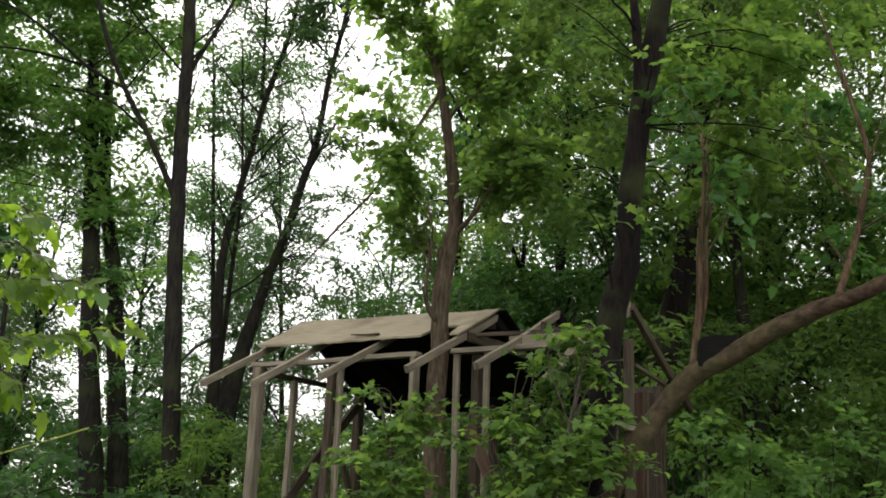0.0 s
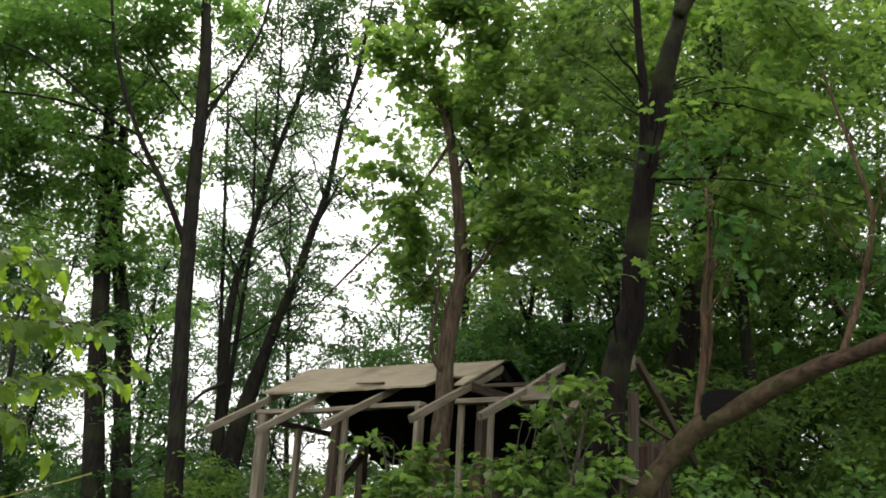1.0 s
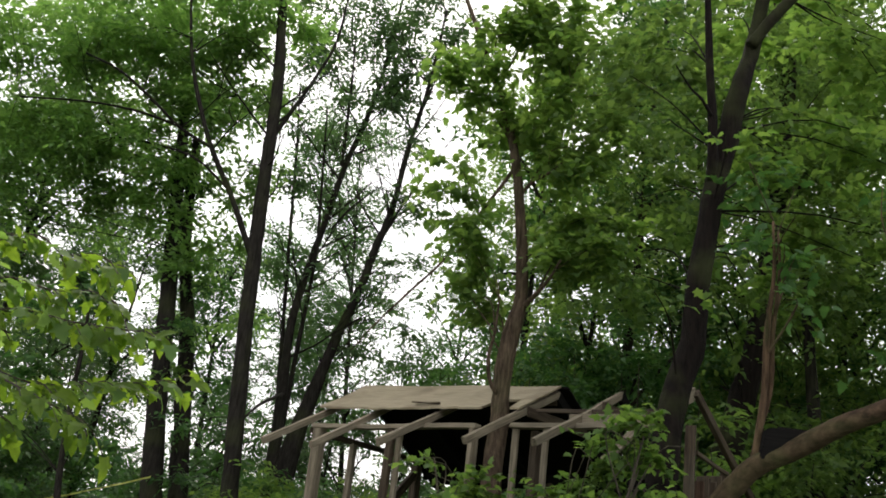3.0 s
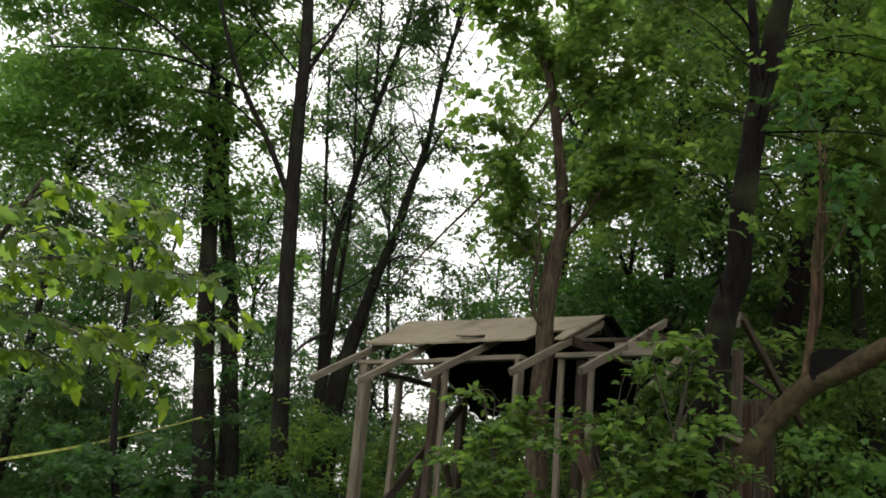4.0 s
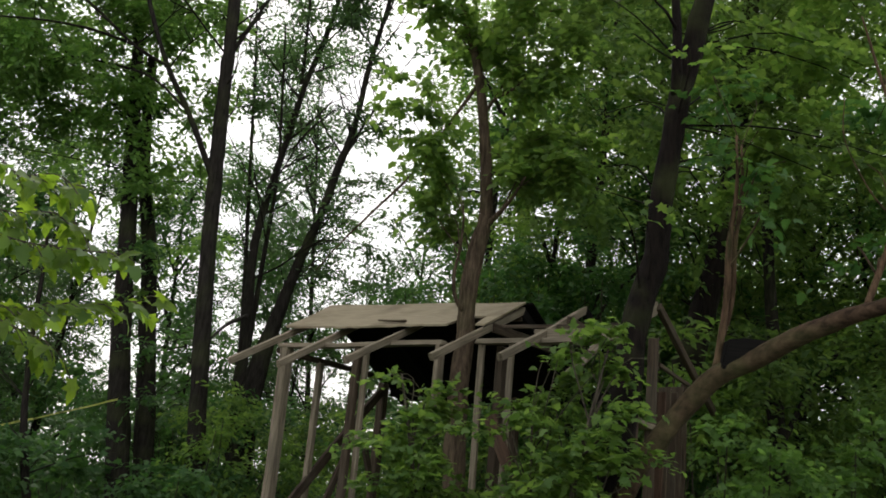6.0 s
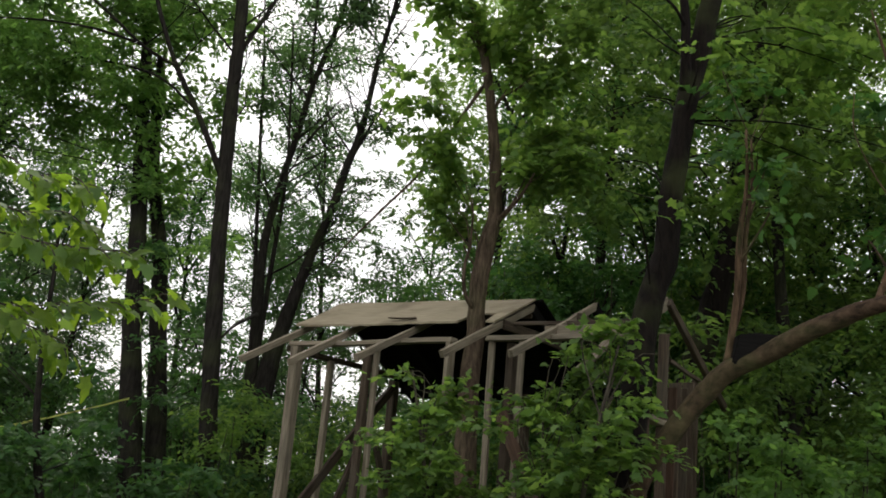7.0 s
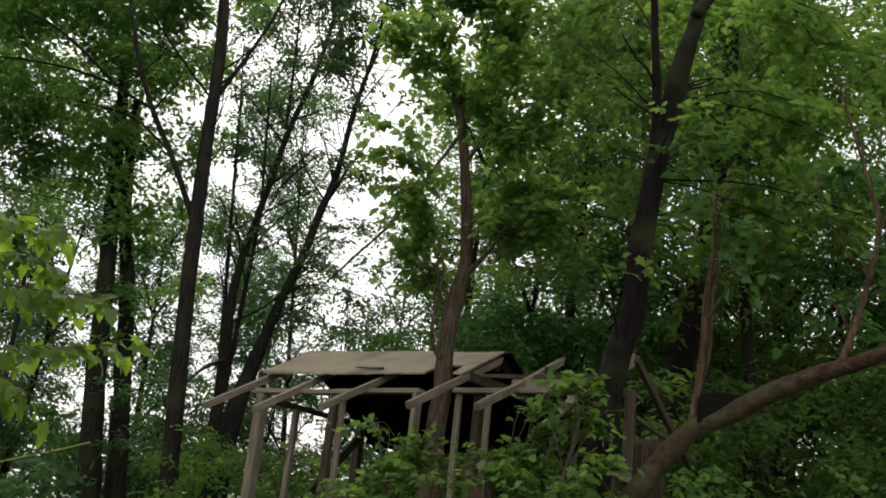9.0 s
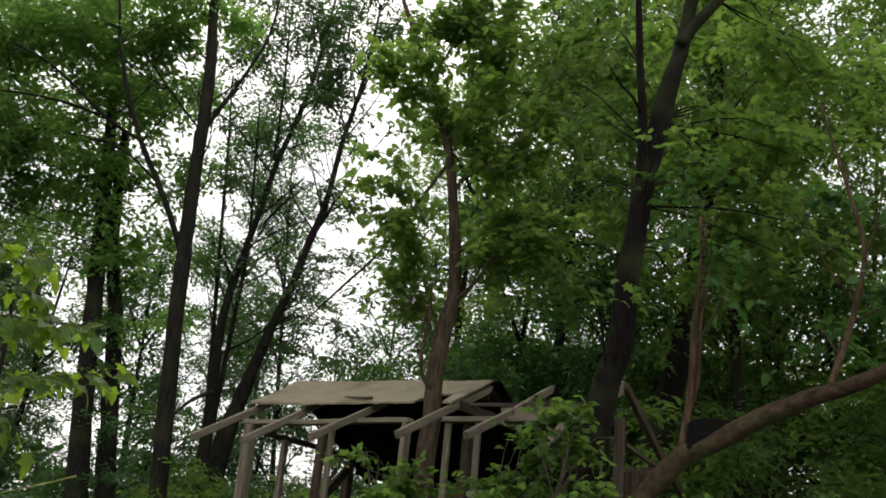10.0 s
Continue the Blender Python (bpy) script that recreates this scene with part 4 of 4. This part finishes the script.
sapling("bushy sapling with lobed leaves at the tree foot", [[(0.7, 6.05, -0.05, 0.03), (0.72, 6.05, 0.8, 0.025), (0.75, 6.0, 1.7, 0.018), (0.92, 6.0, 2.6, 0.006)], [(0.68, 6.05, 0.3, 0.02), (0.55, 6.1, 1.2, 0.015), (0.5, 6.2, 2.2, 0.006)]], CS_B, 0.066, 1.3, 22, 290)

branch = thing("maple_branch", -3.4, 4.0, 0, "near overhanging branch with broad light green leaves", "branch")
bb = (-3.4, 4.0, 0)
STEM = [(-3.5, 3.9, -0.1, 0.05), (-3.2, 4.0, 1.2, 0.04), (-2.75, 4.1, 2.1, 0.024), (-2.45, 4.1, 2.6, 0.014), (-2.3, 4.1, 2.9, 0.009)]
TIERS = [
    [(-2.84, 4.02, 2.63, 0.006), (-2.42, 4.05, 2.73, 0.005), (-2.24, 4.1, 2.86, 0.0042), (-2.12, 4.15, 2.9, 0.0034), (-2.01, 4.2, 2.84, 0.0026), (-1.88, 4.25, 2.87, 0.0019), (-1.79, 4.3, 2.83, 0.0017)],
    [(-2.97, 4.29, 2.56, 0.006), (-2.55, 4.32, 2.66, 0.005), (-2.32, 4.37, 2.75, 0.0042), (-2.12, 4.42, 2.72, 0.0034), (-1.96, 4.47, 2.75, 0.0026), (-1.85, 4.52, 2.72, 0.0019)],
    [(-2.84, 4.11, 2.4, 0.006), (-2.42, 4.14, 2.5, 0.005), (-2.13, 4.19, 2.56, 0.0042), (-1.91, 4.24, 2.54, 0.0034), (-1.68, 4.29, 2.54, 0.0026), (-1.57, 4.34, 2.55, 0.0019)],
    [(-2.98, 4.38, 2.35, 0.006), (-2.56, 4.41, 2.45, 0.005), (-2.41, 4.46, 2.53, 0.0042), (-2.32, 4.51, 2.51, 0.0034)],
    [(-2.86, 4.2, 2.18, 0.006), (-2.44, 4.23, 2.28, 0.005), (-2.26, 4.28, 2.3, 0.0042), (-2.06, 4.33, 2.26, 0.0034), (-1.86, 4.38, 2.29, 0.0026), (-1.7, 4.43, 2.32, 0.0019), (-1.47, 4.48, 2.37, 0.0017)],
    [(-2.05, 4.05, 2.22, 0.005), (-1.89, 4.1, 2.16, 0.0042), (-1.72, 4.15, 2.1, 0.0034)],
    [(-2.94, 4.29, 1.99, 0.006), (-2.52, 4.32, 2.09, 0.005), (-2.35, 4.37, 2.15, 0.0042), (-2.19, 4.42, 2.1, 0.0034)]]
part("stem", tube(STEM, bb, 7, 4), BARK_GREY, branch, smooth=True)


def leafy_twig(nodes, r, leaf, gap=0.036):
    """Leaf frames in flat drooping sprays along a twig, with the side twigs that carry them."""
    pts = curve_points(nodes, 12)[:, :3]
    run = np.concatenate([[0], np.cumsum(np.linalg.norm(np.diff(pts, axis=0), axis=1))])
    frames, side_twigs = [], []
    for k, at in enumerate(np.arange(0.3 if len(nodes) > 3 else 0.05, run[-1] + 0.01, gap)):
        p = np.array([np.interp(at, run, pts[:, c]) for c in range(3)])
        q = np.array([np.interp(min(at + 0.03, run[-1]), run, pts[:, c]) for c in range(3)])
        d = q - p if at < run[-1] - 0.031 else pts[-1] - pts[-4]
        d /= np.linalg.norm(d)
        out = np.cross(d, [0, 0, 1.0]) * (-1) ** k
        way = out * r.uniform(0.5, 1.0) + d * r.uniform(0.4, 0.9) + [0, 0, r.uniform(-0.35, 0.15)]
        way /= np.linalg.norm(way)
        length = r.uniform(0.05, 0.2)
        end = p + way * length - [0, 0, 0.25 * length]
        side_twigs.append([(*p, 0.002), (*(p + way * length * 0.5), 0.0017), (*end, 0.0014)])
        for j, f in enumerate(np.arange(1.0, 0.1, -0.045 / length)):
            o = p + (end - p) * f + r.normal(size=3) * 0.008
            lean = np.cross(way, [0, 0, 1.0]) * ((-1) ** j * (0.9 if j else 0.1))
            a = way * 0.6 + lean * r.uniform(0.5, 1.0) - [0, 0, r.uniform(-0.05, 0.6)] + r.normal(size=3) * 0.2
            a /= np.linalg.norm(a)
            up = np.array([0, -0.25, 1.0]) + r.normal(size=3) * 0.45 + way * 0.3
            up -= a * (up @ a)
            up /= np.linalg.norm(up)
            frames.append((o, a, up, leaf * r.uniform(0.6, 1.2)))
    return frames, side_twigs


r = np.random.default_rng(23)
near_leaves, side_twigs = [], []
for nodes in TIERS:
    part("twig", tube(nodes, bb, 6, 4), BARK_GREY, branch, smooth=True)
    got = leafy_twig(nodes, r, 0.098)
    near_leaves += got[0]
    side_twigs += got[1]
bm = bmesh.new()
for nodes in side_twigs:
    t = tube(nodes, bb, 4, 2)
    me = bpy.data.meshes.new("t")
    t.to_mesh(me)
    t.free()
    bm.from_mesh(me)
    bpy.data.meshes.remove(me)
tagged(part("twigwork", bm, BARK_GREY, branch), kind="stuff")
mixed = r.permutation(len(near_leaves))
near_leaves = tuple(np.array([near_leaves[i][k] for i in mixed]) for k in range(4))
leaf_parts(tuple(f[:300] for f in near_leaves), MAPLE, branch, bb, 300)
tagged(hang("leaves", leaf_mesh("leaves", tuple(f[300:] for f in near_leaves), "lobed", bb), LEAF_BRIGHT, branch), kind="stuff")

# ---------------------------------------------------------------- tape
tape = thing("barrier_tape", -3.97, 11.84, 2.43, "yellow plastic barrier tape tied to a trunk", "tape")
bm = bmesh.new()
prev = None
ends = (Vector((0, 0, 0)), Vector((-1.9, -4.3, -1.07)))
for i in range(41):
    f = i / 40
    c = ends[0].lerp(ends[1], f) + Vector((0, 0, -0.12 * math.sin(math.pi * f) + 0.006 * noise.noise(Vector((f * 18, 0, 0)))))
    tw = 0.5 * math.sin(f * 9) + 0.3
    w = Vector((0.3 * math.sin(tw), 0, math.cos(tw))) * 0.013
    n = Vector((0.5, -0.8, 0)) * 0.0012
    ring = [bm.verts.new(c + w + n), bm.verts.new(c + w - n), bm.verts.new(c - w - n), bm.verts.new(c - w + n)]
    if prev:
        for k in range(4):
            bm.faces.new((prev[k], prev[(k + 1) % 4], ring[(k + 1) % 4], ring[k]))
    prev = ring
part("strip", bm, TAPE, tape)
INK = plain("black_ink", (0.02, 0.02, 0.02), 0.5)
for i in range(3, 34):
    if i % 5 in (0, 1, 2):
        f = i / 40 + 0.004
        c = ends[0].lerp(ends[1], f) + Vector((0, 0, -0.12 * math.sin(math.pi * f)))
        bm = bmesh.new()
        bmesh.ops.create_cube(bm, size=1)
        for v in bm.verts:
            v.co = Vector((v.co.x * 0.055, v.co.y * 0.005, v.co.z * 0.007))
        bmesh.ops.bevel(bm, geom=bm.edges[:], offset=0.0008, segments=1, affect="EDGES")
        bar = part("printed_bar", bm, INK, tape)
        bar.matrix_basis = Matrix.Translation(c) @ (ends[1] - ends[0]).to_track_quat("X", "Z").to_matrix().to_4x4()
